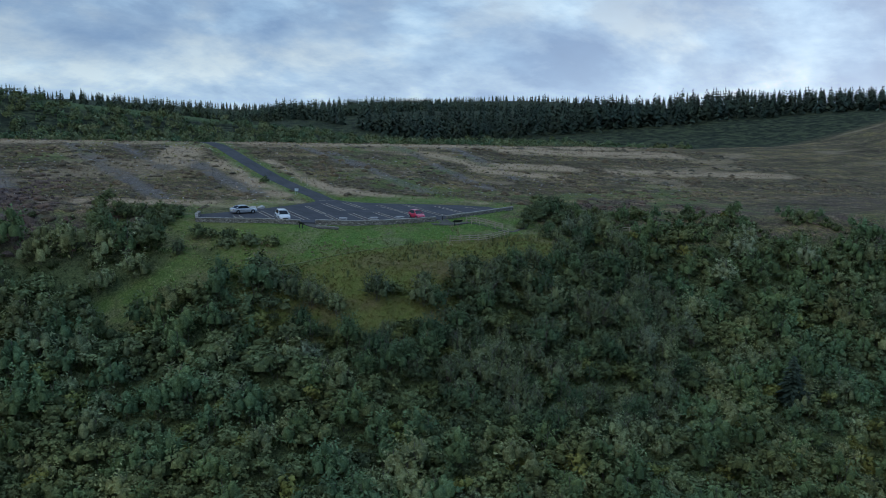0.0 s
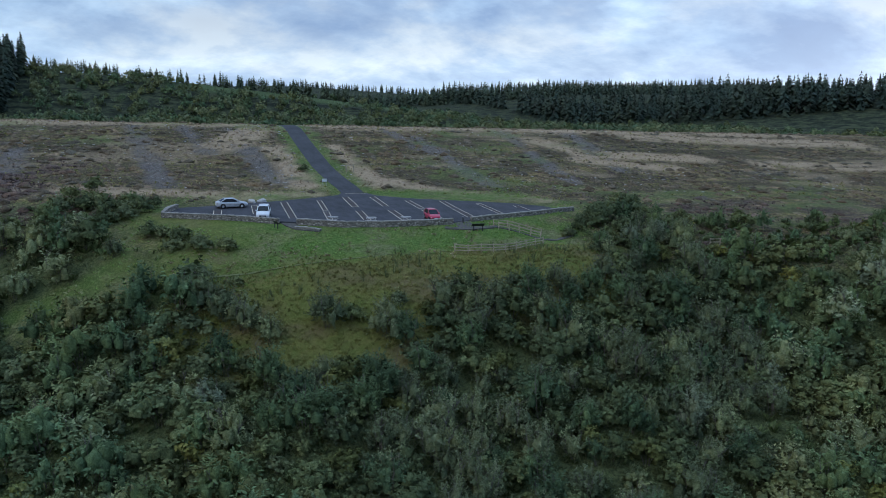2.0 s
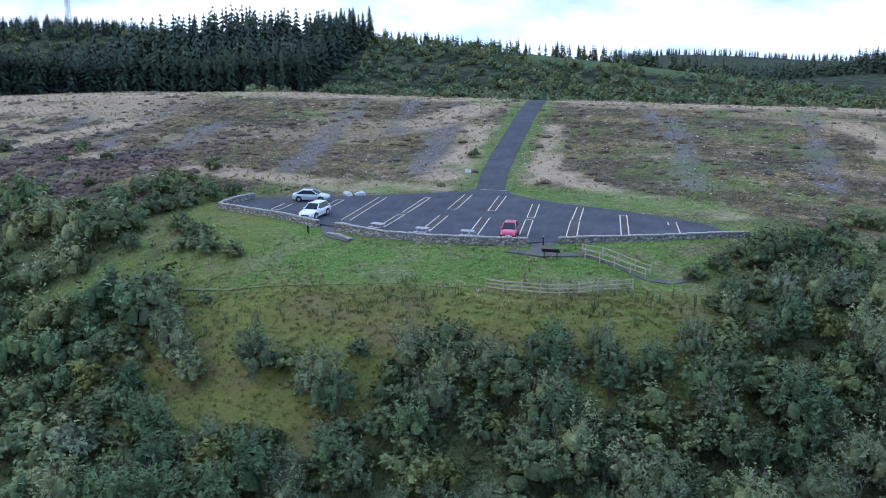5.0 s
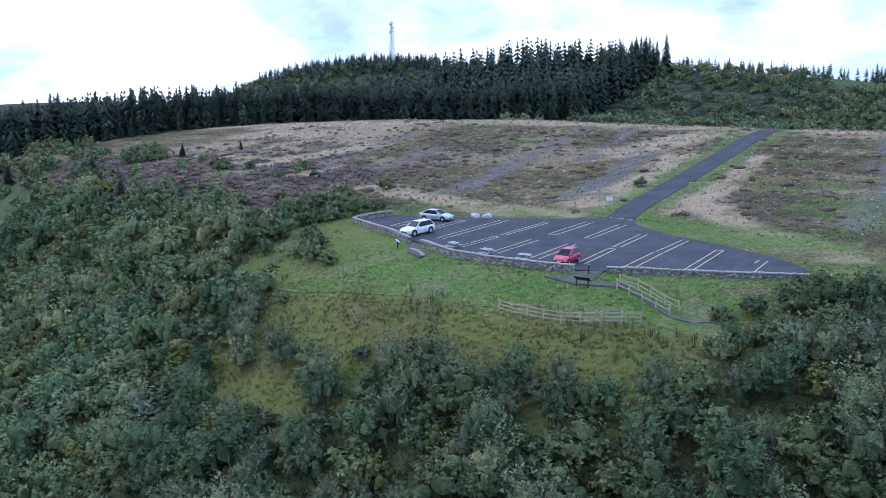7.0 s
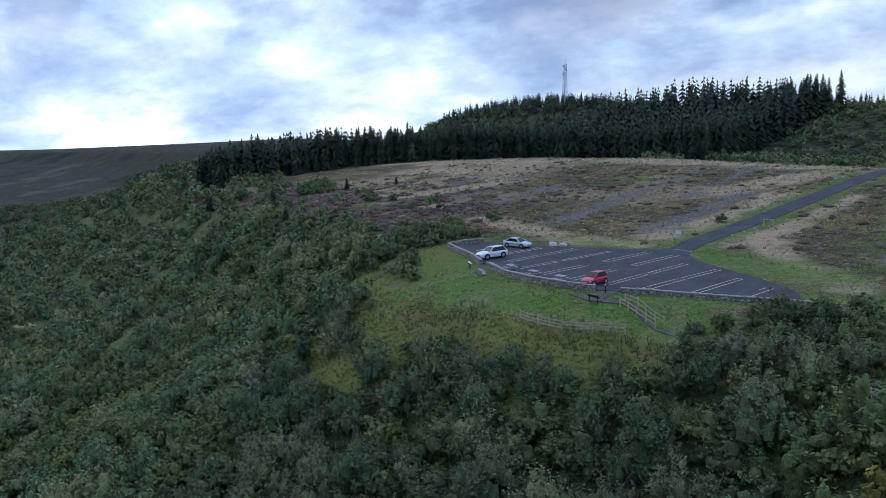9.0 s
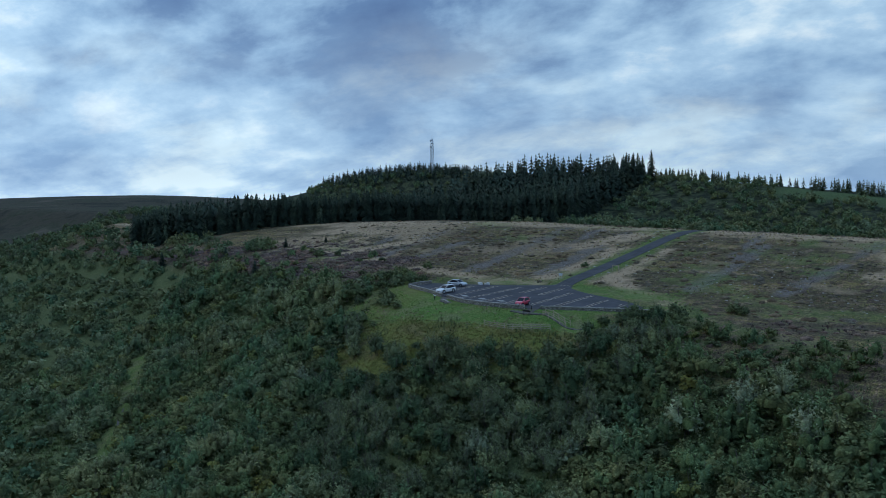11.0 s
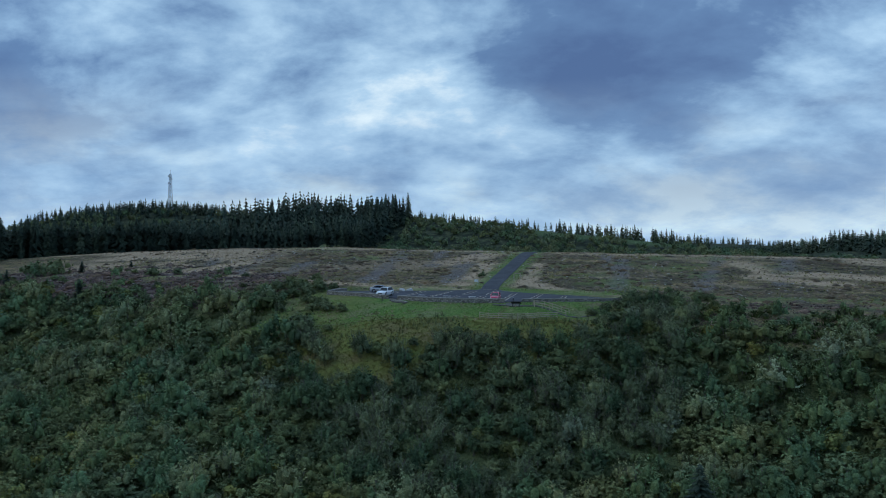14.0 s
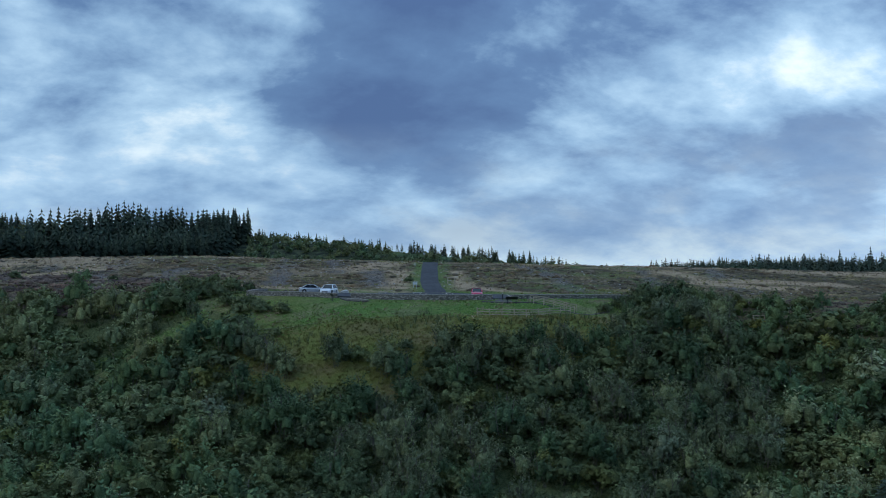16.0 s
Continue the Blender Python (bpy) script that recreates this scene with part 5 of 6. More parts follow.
def car(m, colour, label, stations, belt, roof, cabin, wheel, base):
    """A car facing its own +x: shell, panes, roof, pillars, wheels, lamps and trim."""
    root = thing("car", m, label, "car", "parked cars")
    bm = bmesh.new()
    rings = []
    for x, w, zb, zs in stations:
        rings.append([(x, y * w, z) for y, z in ((-0.88, zb), (-1, zb + 0.14), (-1.0, zs - 0.2), (-0.96, zs - 0.04), (-0.85, zs), (-0.4, zs + 0.035), (0.4, zs + 0.035), (0.85, zs), (0.96, zs - 0.04), (1.0, zs - 0.2), (1, zb + 0.14), (0.88, zb))])
    loft(bm, rings)
    shell = part("shell", bm, colour, root)
    rb, rt, ft, fb = cabin          # rear base, rear roof, front roof, front base
    wb, wt = stations[len(stations) // 2][1] * 0.90, stations[len(stations) // 2][1] * 0.70
    zb = belt - 0.02
    corners = {"rbl": (rb, wb, zb), "rbr": (rb, -wb, zb), "fbl": (fb, wb, zb), "fbr": (fb, -wb, zb), "rtl": (rt, wt, roof), "rtr": (rt, -wt, roof), "ftl": (ft, wt, roof), "ftr": (ft, -wt, roof)}
    c = {k: Vector(v) for k, v in corners.items()}
    for name, keys in (("windscreen", ("fbl", "fbr", "ftr", "ftl")), ("rear_window", ("rbr", "rbl", "rtl", "rtr")), ("side_window", ("rbl", "fbl", "ftl", "rtl")), ("side_window", ("fbr", "rbr", "rtr", "ftr"))):
        bm = bmesh.new()
        mid = sum((c[k] for k in keys), Vector()) / 4
        nrm = (c[keys[1]] - c[keys[0]]).cross(c[keys[3]] - c[keys[0]]).normalized()
        outer = [bm.verts.new(c[k]) for k in keys]
        inner = [bm.verts.new(c[k].lerp(mid, 0.5) + nrm * 0.03) for k in keys]
        bm.faces.new(inner)
        for k in range(4):
            bm.faces.new((outer[k], outer[(k + 1) % 4], inner[(k + 1) % 4], inner[k]))
        back = [bm.verts.new(c[k] - nrm * 0.02) for k in keys]
        bm.faces.new(back[::-1])
        for k in range(4):
            bm.faces.new((outer[k], back[k], back[(k + 1) % 4], outer[(k + 1) % 4]))
        bmesh.ops.recalc_face_normals(bm, faces=bm.faces)
        part(name, bm, GLASS, root)
    bm = bmesh.new()
    loft(bm, [[(x, y * wt, roof + z) for y, z in ((-1.04, -0.03), (-1.0, 0.015), (-0.5, 0.05), (0.5, 0.05), (1.0, 0.015), (1.04, -0.03))] for x in (rt - 0.12, rt + 0.1, (rt + ft) / 2, ft - 0.1, ft + 0.06)])
    part("roof", bm, colour, root)
    for a, b in (("rbl", "rtl"), ("rbr", "rtr"), ("fbl", "ftl"), ("fbr", "ftr")):
        bm = bmesh.new()
        rod(bm, c[a], c[b], 0.055, 0.045, 6)
        part("pillar", bm, colour, root)
    for s in (1, -1):
        x = (rt + ft) / 2 + 0.05
        bm = bmesh.new()
        rod(bm, (x - 0.1, s * wb, zb), (x, s * wt, roof), 0.045, 0.04, 6)
        part("pillar", bm, TRIM, root, "black door pillar")
        bm = bmesh.new()
        box(bm, (fb - 0.42, s * wb, belt + 0.0), (fb - 0.22, s * (wb + 0.2), belt + 0.14), None, 0.03)
        part("mirror", bm, colour, root)
        bm = bmesh.new()
        w = stations[len(stations) // 2][1]
        rod(bm, (base / 2 - 0.1, s * (w + 0.004), 0.62), (-base / 2 + 0.1, s * (w + 0.004), 0.66), 0.012, 0.012, 4)
        part("door_trim", bm, TRIM, root)
        for x in (-base / 2, base / 2):
            y = s * (w - 0.10)
            bm = bmesh.new()
            rod(bm, (x, y - s * 0.02, wheel + 0.03), (x, s * (w + 0.006), wheel + 0.03), wheel + 0.075, wheel + 0.075, 20)
            part("wheel_arch", bm, TRIM, root)
            bm = bmesh.new()
            rod(bm, (x, y - s * 0.1, wheel), (x, y + s * 0.125, wheel), wheel, wheel, 20)
            wh = part("wheel", bm, TYRE, root)
            bm = bmesh.new()
            rod(bm, (x, y + s * 0.10, wheel), (x, y + s * 0.135, wheel), wheel * 0.64, wheel * 0.6, 14)
            for k in range(5):
                a = k * 1.2566
                rod(bm, (x, y + s * 0.14, wheel), (x + math.cos(a) * wheel * 0.6, y + s * 0.14, wheel + math.sin(a) * wheel * 0.6), 0.03, 0.022, 4)
            part("rim", bm, STEEL, wh, "silver alloy rim")
        xf, wf, zbf, zsf = stations[-2]
        bm = bmesh.new()
        box(bm, (xf - 0.22, s * wf * 0.62, zsf - 0.2), (xf + 0.05, s * wf * 0.97, zsf - 0.05), None, 0.02)
        part("headlight", bm, LAMP, root)
        xr, wr, zbr, zsr = stations[1]
        bm = bmesh.new()
        box(bm, (xr - 0.06, s * wr * 0.72, zsr - 0.3), (xr + 0.14, s * wr * 0.98, zsr - 0.06), None, 0.02)
        part("tail_light", bm, TAIL, root)
    xf, wf, zbf, zsf = stations[-1]
    bm = bmesh.new()
    box(bm, (xf - 0.06, -wf * 0.62, zsf - 0.24), (xf + 0.025, wf * 0.62, zsf - 0.06), None, 0.02)
    part("grille", bm, TRIM, root)
    bm = bmesh.new()
    box(bm, (xf - 0.05, -0.26, 0.42), (xf + 0.035, 0.26, 0.53), None, 0.005)
    part("number_plate", bm, SIGNFACE, root)
    xr = stations[0][0]
    bm = bmesh.new()
    box(bm, (xr - 0.03, -0.26, 0.55), (xr + 0.05, 0.26, 0.66), None, 0.005)
    part("number_plate", bm, PLATE, root)
    return root


def level(x, y, rz):
    """A pose on the tilted plane of the car park."""
    up = Vector((0.0132, -0.0541, 1)).normalized()
    fwd = Vector((math.cos(radians(rz)), math.sin(radians(rz)), 0))
    side = up.cross(fwd).normalized()
    fwd = side.cross(up)
    m = Matrix((fwd, side, up)).transposed().to_4x4()
    m.translation = (x, y, park_plane(x, y) + 0.054)
    return m


car(level(-18.8, -7.1, 6), SILVER, "silver four-door saloon car parked on the asphalt",
    [(-2.32, 0.72, 0.38, 0.80), (-2.2, 0.84, 0.28, 0.98), (-1.5, 0.90, 0.2, 1.0), (-0.6, 0.90, 0.18, 0.97), (0.6, 0.90, 0.18, 0.95), (1.25, 0.89, 0.2, 0.92), (1.9, 0.87, 0.22, 0.82), (2.22, 0.80, 0.26, 0.72), (2.33, 0.68, 0.34, 0.62)],
    0.97, 1.42, (-1.85, -0.98, 0.20, 1.10), 0.32, 2.78)
car(level(-15.1, -16.5, 261), WHITE, "white sport utility car nosed up to the wall",
    [(-2.33, 0.80, 0.42, 0.95), (-2.25, 0.90, 0.32, 1.10), (-1.5, 0.945, 0.26, 1.12), (-0.5, 0.945, 0.24, 1.10), (0.6, 0.945, 0.24, 1.08), (1.2, 0.94, 0.25, 1.06), (1.9, 0.92, 0.28, 0.99), (2.22, 0.86, 0.32, 0.86), (2.33, 0.76, 0.40, 0.74)],
    1.06, 1.66, (-2.16, -1.62, 0.12, 1.02), 0.40, 2.85)
car(level(8.15, -21.9, 270), RED, "bright red small hatchback nosed up to the wall",
    [(-1.74, 0.72, 0.38, 0.85), (-1.66, 0.80, 0.28, 0.96), (-1.1, 0.84, 0.2, 0.97), (-0.4, 0.84, 0.18, 0.95), (0.5, 0.84, 0.18, 0.93), (0.95, 0.83, 0.2, 0.91), (1.4, 0.80, 0.22, 0.80), (1.64, 0.72, 0.26, 0.70), (1.74, 0.60, 0.34, 0.60)],
    0.94, 1.46, (-1.66, -1.20, 0.02, 0.92), 0.29, 2.3)


# ---- furniture of the viewpoint ----


TABLE = plain("grey_table_timber", (0.36, 0.345, 0.325), 0.9, vary=0.3, scale=5)


def picnic_table(m):
    root = thing("picnic_table", m, "bleached timber picnic table inside the wall", "picnic table", "picnic tables along the wall")
    for k in range(5):
        bm = bmesh.new()
        y = -0.36 + k * 0.18
        box(bm, (-0.7, y - 0.08, 0.71), (0.7, y + 0.08, 0.75), None, 0.008)
        part("tabletop_board", bm, TABLE, root)
    for s in (-1, 1):
        bm = bmesh.new()
        box(bm, (-0.7, s * 0.72 - 0.13, 0.42), (0.7, s * 0.72 + 0.13, 0.46), None, 0.008)
        part("seat", bm, TABLE, root)
        bm = bmesh.new()
        box(bm, (s * 0.5 - 0.03, -0.82, 0.35), (s * 0.5 + 0.03, 0.82, 0.42), None, 0.006)
        part("cross_beam", bm, TABLE, root)
        for q in (-1, 1):
            bm = bmesh.new()
            rod(bm, (s * 0.5, q * 0.62, 0.0), (s * 0.5, q * 0.22, 0.71), 0.05, 0.05, 4)
            part("leg", bm, TABLE, root)
    return root


table = picnic_table(level(-6.2, -21.7, -23))
copy_thing(table, level(-1.0, -22.9, -9))
copy_thing(table, level(3.9, -23.3, -2))


def lectern(m, width, label, face=(0.022, 0.024, 0.024)):
    """A tilted information panel on posts."""
    root = thing("information_board", m, label, "sign", "information boards")
    tilt = pose(0, 0, 0.80, -36, 0, 0)
    bm = bmesh.new()
    box(bm, (-width / 2, -0.36, -0.025), (width / 2, 0.32, 0.025), tilt, 0.012)
    part("panel", bm, BLACK, root)
    bm = bmesh.new()
    box(bm, (-width / 2 + 0.06, -0.30, 0.025), (width / 2 - 0.06, 0.26, 0.031), tilt)
    part("panel_face", bm, plain("printed_panel", face, 0.7, spec=0.2), root, "printed face with faded print")
    for s in (-1, 1):
        bm = bmesh.new()
        box(bm, (s * width * 0.36 - 0.05, -0.05, -0.4), (s * width * 0.36 + 0.05, 0.05, 0.78), None, 0.01)
        part("post", bm, BLACK, root)
    return root


lectern(place(12.9, -28.1, -6), 1.75, "wide black information lectern outside the wall")
lectern(place(-14.0, -22.0, -60), 0.9, "small black-framed information lectern with a pale face", (0.6, 0.61, 0.62))


def bollard(m):
    root = thing("bollard", m, "dark bollard with a pale cap in the wall gap", "bollard")
    bm = bmesh.new()
    rod(bm, (0, 0, -0.3), (0, 0, 0.92), 0.085, 0.08, 10)
    part("shaft", bm, BLACK, root)
    bm = bmesh.new()
    rod(bm, (0, 0, 0.92), (0, 0, 1.0), 0.085, 0.03, 10)
    part("cap", bm, SIGNFACE, root)


bollard(place(11.9, -24.6))


def boulder(x, y, size, seed, label="pale rounded boulder at the car park edge"):
    rng = random.Random(seed)
    bm = bmesh.new()
    bmesh.ops.create_icosphere(bm, subdivisions=3, radius=1.0)
    off = Vector((rng.uniform(0, 50), rng.uniform(0, 50), 0))
    for v in bm.verts:
        k = 1 + 0.32 * noise.noise(v.co * 1.1 + off) + 0.12 * noise.noise(v.co * 3.1 + off)
        v.co = Vector((v.co.x * k * size * 1.3, v.co.y * k * size, v.co.z * k * size * 0.72))
    ob = part("boulder", bm, BOULDER)
    ob.matrix_world = pose(x, y, gz(x, y) + size * 0.25, 0, 0, rng.uniform(0, 360))
    return tagged(ob, label, "boulder", "boulders at the car park edge")


boulder(-15.4, -2.6, 0.62, 1)
boulder(-13.8, -2.1, 0.58, 2)


def small_sign(m):
    root = thing("road_sign", m, "small pale sign on a short post in the verge", "sign")
    bm = bmesh.new()
    box(bm, (-0.45, -0.02, 0.75), (0.45, 0.02, 1.3), None, 0.01)
    part("plate", bm, SIGNFACE, root)
    for s in (-1, 1):
        bm = bmesh.new()
        rod(bm, (s * 0.3, 0.05, -0.4), (s * 0.3, 0.05, 1.25), 0.035, 0.035, 6)
        part("post", bm, STEEL, root)


small_sign(place(-1.6, 10.8, 10))


def goal_frame(m):
    root = thing("goalpost", m, "bare timber goalpost-shaped barrier beside the road", "barrier")
    for s in (-1, 1):
        bm = bmesh.new()
        box(bm, (s * 0.75 - 0.09, -0.09, -0.4), (s * 0.75 + 0.09, 0.09, 1.35), None, 0.01)
        part("post", bm, TIMBER, root)
    bm = bmesh.new()
    box(bm, (-0.85, -0.07, 1.25), (0.85, 0.07, 1.4), None, 0.012)
    part("crossbar", bm, TIMBER, root)


goal_frame(place(5.8, 24.9, 12))


def mast():
    """A lattice radio mast on the hill."""
    x, y = -196.0, 212.0
    root = thing("radio_mast", place(x, y), "grey lattice radio mast on the wooded hill", "mast")
    h, w0, w1, n = 20.0, 1.0, 0.42, 12
    at = lambda k, q: Vector(((w0 + (w1 - w0) * q) * (1 if k in (0, 3) else -1), (w0 + (w1 - w0) * q) * (1 if k < 2 else -1), h * q))
    for k in range(4):
        bm = bmesh.new()
        rod(bm, at(k, 0) + Vector((0, 0, -1)), at(k, 1), 0.11, 0.08, 5)
        part("leg", bm, STEEL, root)
    for j in range(n):
        bm = bmesh.new()
        a, b = j / n, (j + 1) / n
        for k in range(4):
            rod(bm, at(k, a), at((k + 1) % 4, b), 0.045, 0.045, 4)
            rod(bm, at((k + 1) % 4, a), at(k, b), 0.045, 0.045, 4)
            rod(bm, at(k, b), at((k + 1) % 4, b), 0.045, 0.045, 4)
        part("brace", bm, STEEL, root)
    for z, s in ((17.4, 1), (15.4, -1), (19.0, -1)):
        bm = bmesh.new()
        rod(bm, (s * 0.7, -0.2, z), (s * 0.7, -0.65, z), 0.58, 0.48, 14)
        part("dish", bm, SIGNFACE, root)
    bm = bmesh.new()
    rod(bm, (0, 0, h - 0.5), (0, 0, h + 2.5), 0.06, 0.035, 6)
    part("aerial", bm, STEEL, root)


mast()


# ---- rough growth on the open ground ----


def tuft_shape(seed, blades, height, spread, width):
    """A tussock: bent blades fanning from one root."""
    rng = np.random.default_rng(seed)
    V, F = [], []
    for k in range(blades):
        a = rng.random() * 6.283
        ca, sa = math.cos(a), math.sin(a)
        b0 = spread * 0.35 * rng.random()
        e = spread * (0.4 + 0.6 * rng.random())
        h = height * (0.6 + 0.5 * rng.random())
        n = len(V)
        V += [(b0 * ca - width * sa, b0 * sa + width * ca, -0.1), (b0 * ca + width * sa, b0 * sa - width * ca, -0.1),
              (e * ca + width * 0.4 * sa, e * sa - width * 0.4 * ca, h), (e * ca - width * 0.4 * sa, e * sa + width * 0.4 * ca, h)]
        F.append((n, n + 1, n + 2, n + 3))
    return np.array(V), np.array(F)


def hummock_shape(seed, width, height):
    """A rounded, uneven hummock of close growth: vertices and quads."""
    rng = np.random.default_rng(seed)
    n, V, F = 6, [], []
    for z, w in ((-0.25, 1.0), (0.35, 0.92), (0.8, 0.6), (1.0, 0.22)):
        for k in range(n):
            a = 6.2832 * k / n + 0.4 * z
            q = 1 + 0.2 * rng.normal()
            V.append((0.5 * width * w * q * math.cos(a), 0.5 * width * w * q * math.sin(a), height * z * (1 + 0.12 * rng.normal())))
    for r in range(3):
        for k in range(n):
            F.append((r * n + k, r * n + (k + 1) % n, (r + 1) * n + (k + 1) % n, (r + 1) * n + k))
    F += [(3 * n, 3 * n + 1, 3 * n + 2, 3 * n + 3), (3 * n, 3 * n + 3, 3 * n + 4, 3 * n + 5)]
    return np.array(V), np.array(F)


def blade_material(name, dark, mid, lite):
    n = Nodes(name, 0.9, 0, 0.1)
    c = n.ramp(n.island(), (0.0, dark), (0.5, mid), (1.0, lite))
    tone = n.ramp(n.noise(0.12, 3, 0.6), (0.35, 0.6), (0.65, 1.3))
    return n.color(n.mix(1.0, c, tone, "MULTIPLY"))


STRAWB = blade_material("straw_grass_blades", (0.24, 0.165, 0.105), (0.38, 0.275, 0.185), (0.52, 0.40, 0.285))
GREENB = blade_material("green_grass_blades", (0.165, 0.275, 0.065), (0.22, 0.335, 0.09), (0.30, 0.40, 0.135))
OLIVEB = blade_material("olive_grass_blades", (0.22, 0.21, 0.070), (0.27, 0.25, 0.088), (0.33, 0.295, 0.115))
HEATHB = blade_material("heather_sprigs", (0.072, 0.050, 0.044), (0.120, 0.080, 0.076), (0.18, 0.125, 0.118))
RUSHB = blade_material("dark_rush_blades", (0.085, 0.105, 0.045), (0.135, 0.158, 0.070), (0.215, 0.23, 0.115))
TWIGB = blade_material("bleached_brash_twigs", (0.10, 0.085, 0.078), (0.21, 0.188, 0.178), (0.42, 0.39, 0.37))


def carpet(name, seed, rect, gap, fn, shapes, mat, label, category, s0=0.7, s1=1.3, lift=0.0):
    X, Y, rng = scatter(seed, *rect, gap, fn)
    Z = terrain(X, Y) + lift
    w = rng.integers(len(shapes), size=X.size)
    S = rng.uniform(s0, s1, X.size)
    b = [(*shapes[k], 0, np.stack([X, Y, Z, rng.uniform(0, 6.28, X.size), S, S * rng.uniform(0.8, 1.2, X.size)], -1)[w == k]) for k in range(len(shapes))]
    joined(name, b, [mat], label, category)


def off_paving(x, y):
    road = (np.abs(x - road_x(y)) < 2.3) & (y > 0)
    inside = np.hypot((x - 1) / 31.5, (y + 10) / 15.2) < 1.0
    return ~road & ~inside


MOORM = mass_material("brown_moor_tussock", (0.085, 0.066, 0.046), (0.155, 0.118, 0.080), (0.26, 0.20, 0.14))
HEATHM = mass_material("heather_clump", (0.060, 0.042, 0.036), (0.115, 0.078, 0.070), (0.17, 0.122, 0.108))
FERNB = blade_material("bracken_fronds", (0.055, 0.078, 0.026), (0.098, 0.130, 0.045), (0.150, 0.180, 0.068))


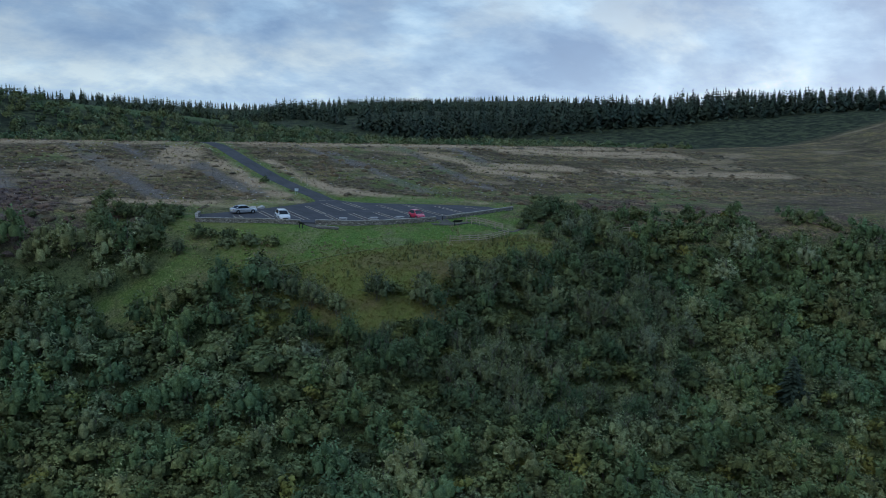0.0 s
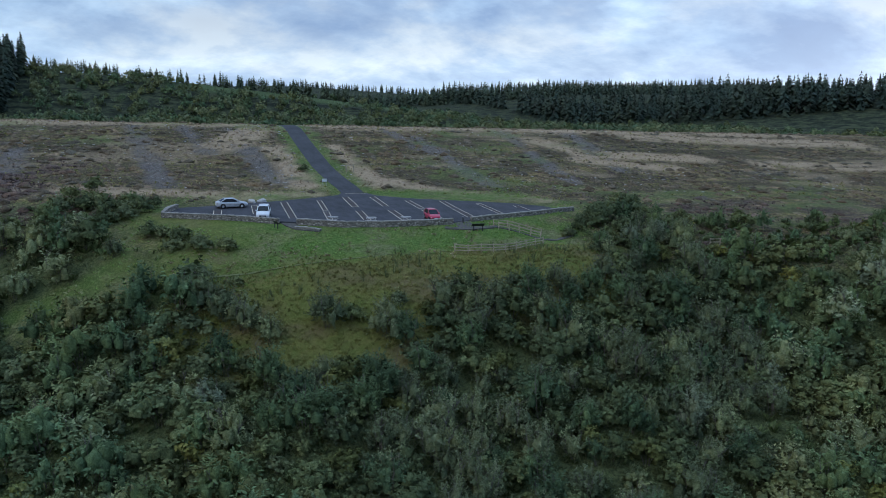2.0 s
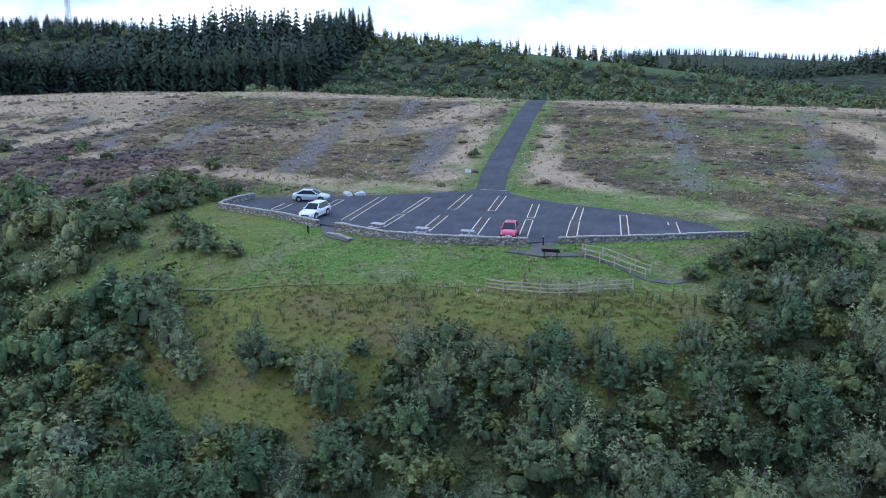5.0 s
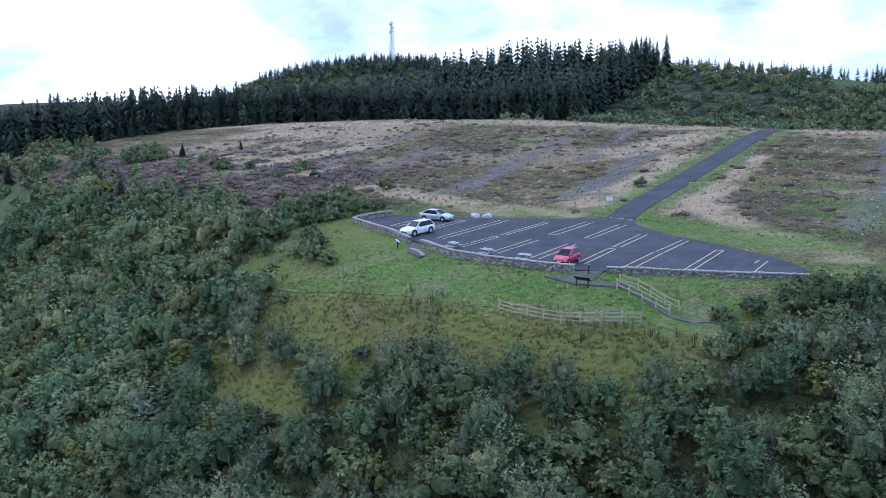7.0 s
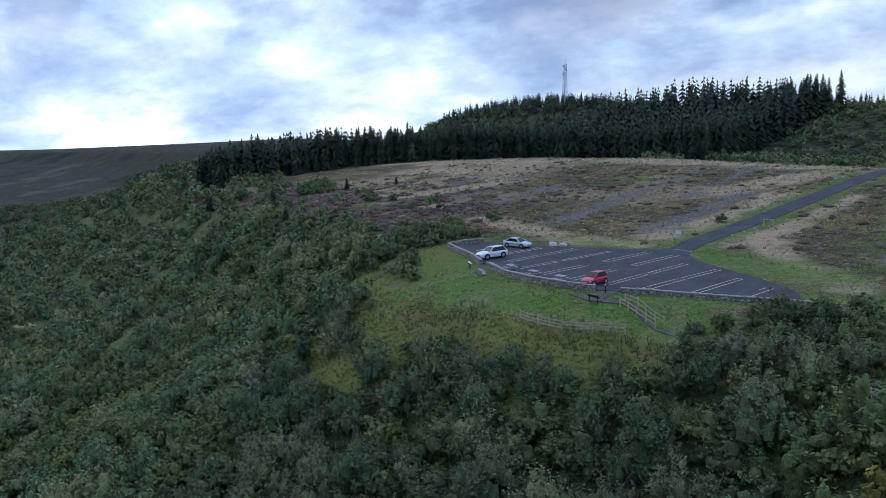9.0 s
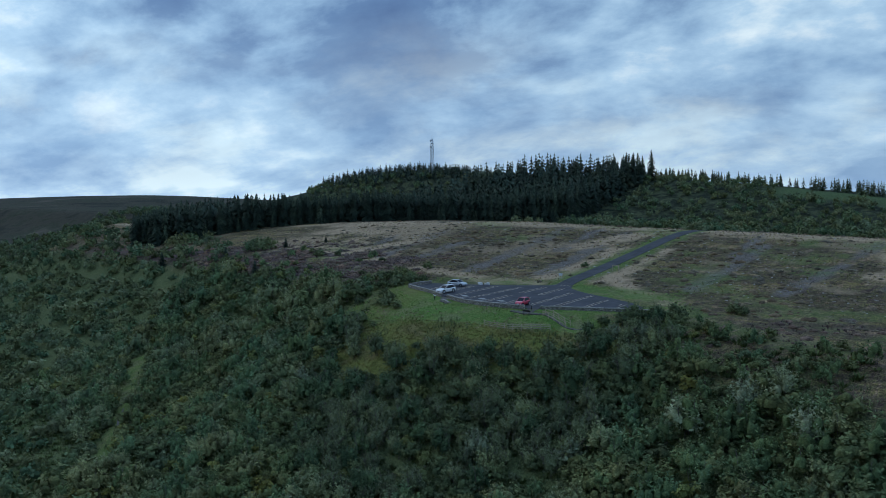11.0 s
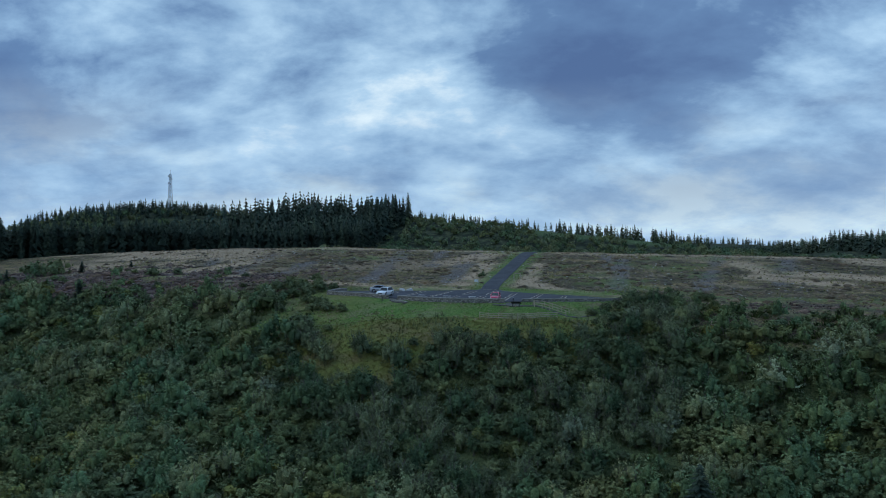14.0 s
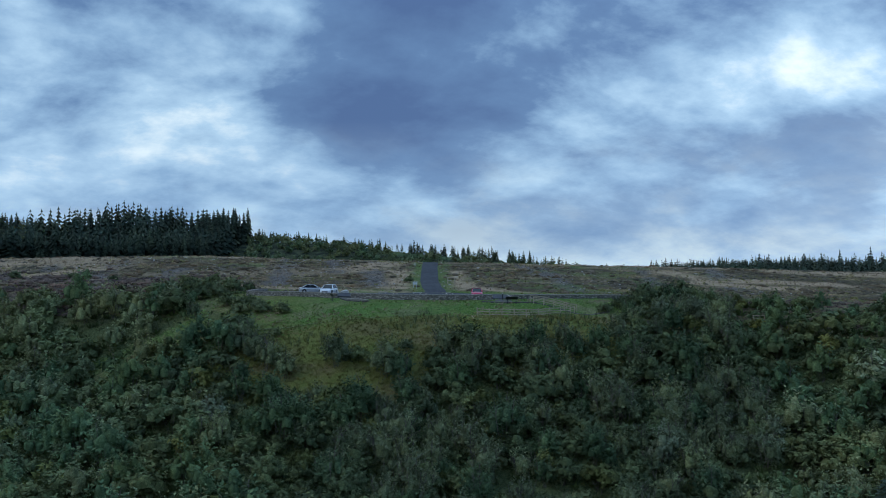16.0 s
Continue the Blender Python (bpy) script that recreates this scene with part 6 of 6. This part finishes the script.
def rough_growth():
    Z = lambda x, y: zones(x, y)
    tufts = [tuft_shape(400 + k, 9, 0.26, 0.5, 0.05) for k in range(3)]
    low = [tuft_shape(410 + k, 7, 0.30, 0.45, 0.06) for k in range(3)]
    tall = [tuft_shape(420 + k, 9, 0.75, 0.45, 0.03) for k in range(3)]
    twigs = [tuft_shape(430 + k, 6, 0.14, 0.9, 0.05) for k in range(3)]
    carpet("straw_grass", 81, (-155, 175, -6, 100), 1.25, lambda x, y: (0.015 + 0.5 * Z(x, y)[0][:, 2]) * off_paving(x, y) * (beyond(x, y) < -4) * (1 - Z(x, y)[0][:, 0]), tufts, STRAWB, "bleached straw-coloured moor grass", "grass")
    carpet("moor_grass", 82, (-120, 115, -6, 98), 1.3, lambda x, y: 0.3 * off_paving(x, y) * (beyond(x, y) < -4) * step(fbm(x, y, 8, 46), 0.46, 0.62), low, OLIVEB, "olive tufted moor grass", "grass")
    carpet("brash_twigs", 83, (-120, 115, 2, 96), 0.95, lambda x, y: (0.03 + 0.8 * Z(x, y)[1][:, 1]) * off_paving(x, y), twigs, TWIGB, "bleached felling brash left in rows", "brash")
    carpet("heather", 84, (-150, 80, -40, 48), 0.9, lambda x, y: Z(x, y)[1][:, 0] * 0.8 * (beyond(x, y) < 2), low, HEATHB, "dull purple heather", "heather")
    sward = [tuft_shape(460 + k, 16, 0.30, 0.55, 0.035) for k in range(3)]
    carpet("lawn_grass", 85, (-40, 40, -38, 8), 0.6, lambda x, y: Z(x, y)[0][:, 0] * (0.2 + 0.6 * step(fbm(x, y, 6, 57), 0.42, 0.58)) * off_paving(x, y) * (y > -36), sward, GREENB, "rough green grass round the car park", "grass", 0.4, 0.75)
    carpet("knoll_grass", 86, (-36, 36, -56, -31), 0.4, lambda x, y: Z(x, y)[2][:, 2] * 0.5, sward, OLIVEB, "long olive-brown grass on the knoll", "grass", 0.5, 1.0)
    carpet("pale_grass", 95, (-30, 26, -36, -25), 0.6, lambda x, y: Z(x, y)[0][:, 0] * (step(fbm(x, y, 5, 52), 0.56, 0.64) * 0.35 + 0.8 * np.exp(-((x + 14) / 6) ** 2 - ((y + 30.5) / 2.2) ** 2) * step(fbm(x, y, 2.5, 53), 0.45, 0.6)) * off_paving(x, y), sward, STRAWB, "pale seeding grass clumps on the bank", "grass", 0.5, 0.9)
    carpet("rush_bed", 87, (-34, 34, -43, -33), 0.8, lambda x, y: Z(x, y)[0][:, 0] * step(fbm(x * 0.6, y, 5, 48), 0.56, 0.64) * 0.55 * (y > -39), tall, RUSHB, "tall dark rushes and willowherb stalks", "rushes")
    carpet("undergrowth", 88, (-95, 85, -78, -14), 1.2, lambda x, y: step(beyond(x, y), -8, 0) * 0.6 * (1 - Z(x, y)[0][:, 0]), tufts, RUSHB, "bracken and bramble undergrowth", "undergrowth", 1.0, 1.9)
    fronds = [tuft_shape(450 + k, 22, 0.55, 0.95, 0.11) for k in range(3)]
    humps = [hummock_shape(440 + k, 0.9 + 0.3 * k, 0.26 + 0.07 * k) for k in range(3)]
    carpet("moor_tussock", 92, (-120, 185, -10, 98), 2.1, lambda x, y: 0.75 * off_paving(x, y) * (beyond(x, y) < -4) * (1 - Z(x, y)[0][:, 0]) * (1 - 0.95 * Z(x, y)[0][:, 2]) * (1 - 0.9 * Z(x, y)[1][:, 1]) * step(fbm(x, y, 7, 51), 0.36, 0.5), humps, MOORM, "brown heathy tussocks on the felled moor", "moor", 0.7, 1.5, -0.08)
    carpet("heather_bed", 93, (-150, 80, -40, 48), 1.5, lambda x, y: Z(x, y)[1][:, 0] * 0.85 * (beyond(x, y) < 2), humps, HEATHM, "low clumps of purple-brown heather", "heather", 0.8, 1.6, -0.06)
    carpet("bracken", 94, (-105, 92, -92, -14), 1.7, lambda x, y: step(thicket(x, y), 0.15, 0.5) * 0.7 * (1 - Z(x, y)[0][:, 0]), fronds, FERNB, "bracken and bramble between the bushes", "bracken", 0.8, 1.5, -0.05)
    # stumps and pale split logs on the felled ground
    log_v = np.array([(x, y, z) for x in (-0.5, 0.5) for y, z in ((-0.08, 0.02), (0.08, 0.0), (0.06, 0.15), (-0.07, 0.13))])
    log_f = np.array([(0, 1, 2, 3), (7, 6, 5, 4), (0, 4, 5, 1), (1, 5, 6, 2), (2, 6, 7, 3), (3, 7, 4, 0)])
    carpet("cut_logs", 89, (-120, 110, 3, 96), 2.4, lambda x, y: 0.5 * off_paving(x, y) * step(fbm(x, y, 12, 49), 0.4, 0.6), [(log_v * (1, 1, 1), log_f), (log_v * (0.4, 2.0, 1.6), log_f)], PALEWOOD, "pale cut logs and stumps on felled ground", "logs", 0.3, 0.8)


rough_growth()
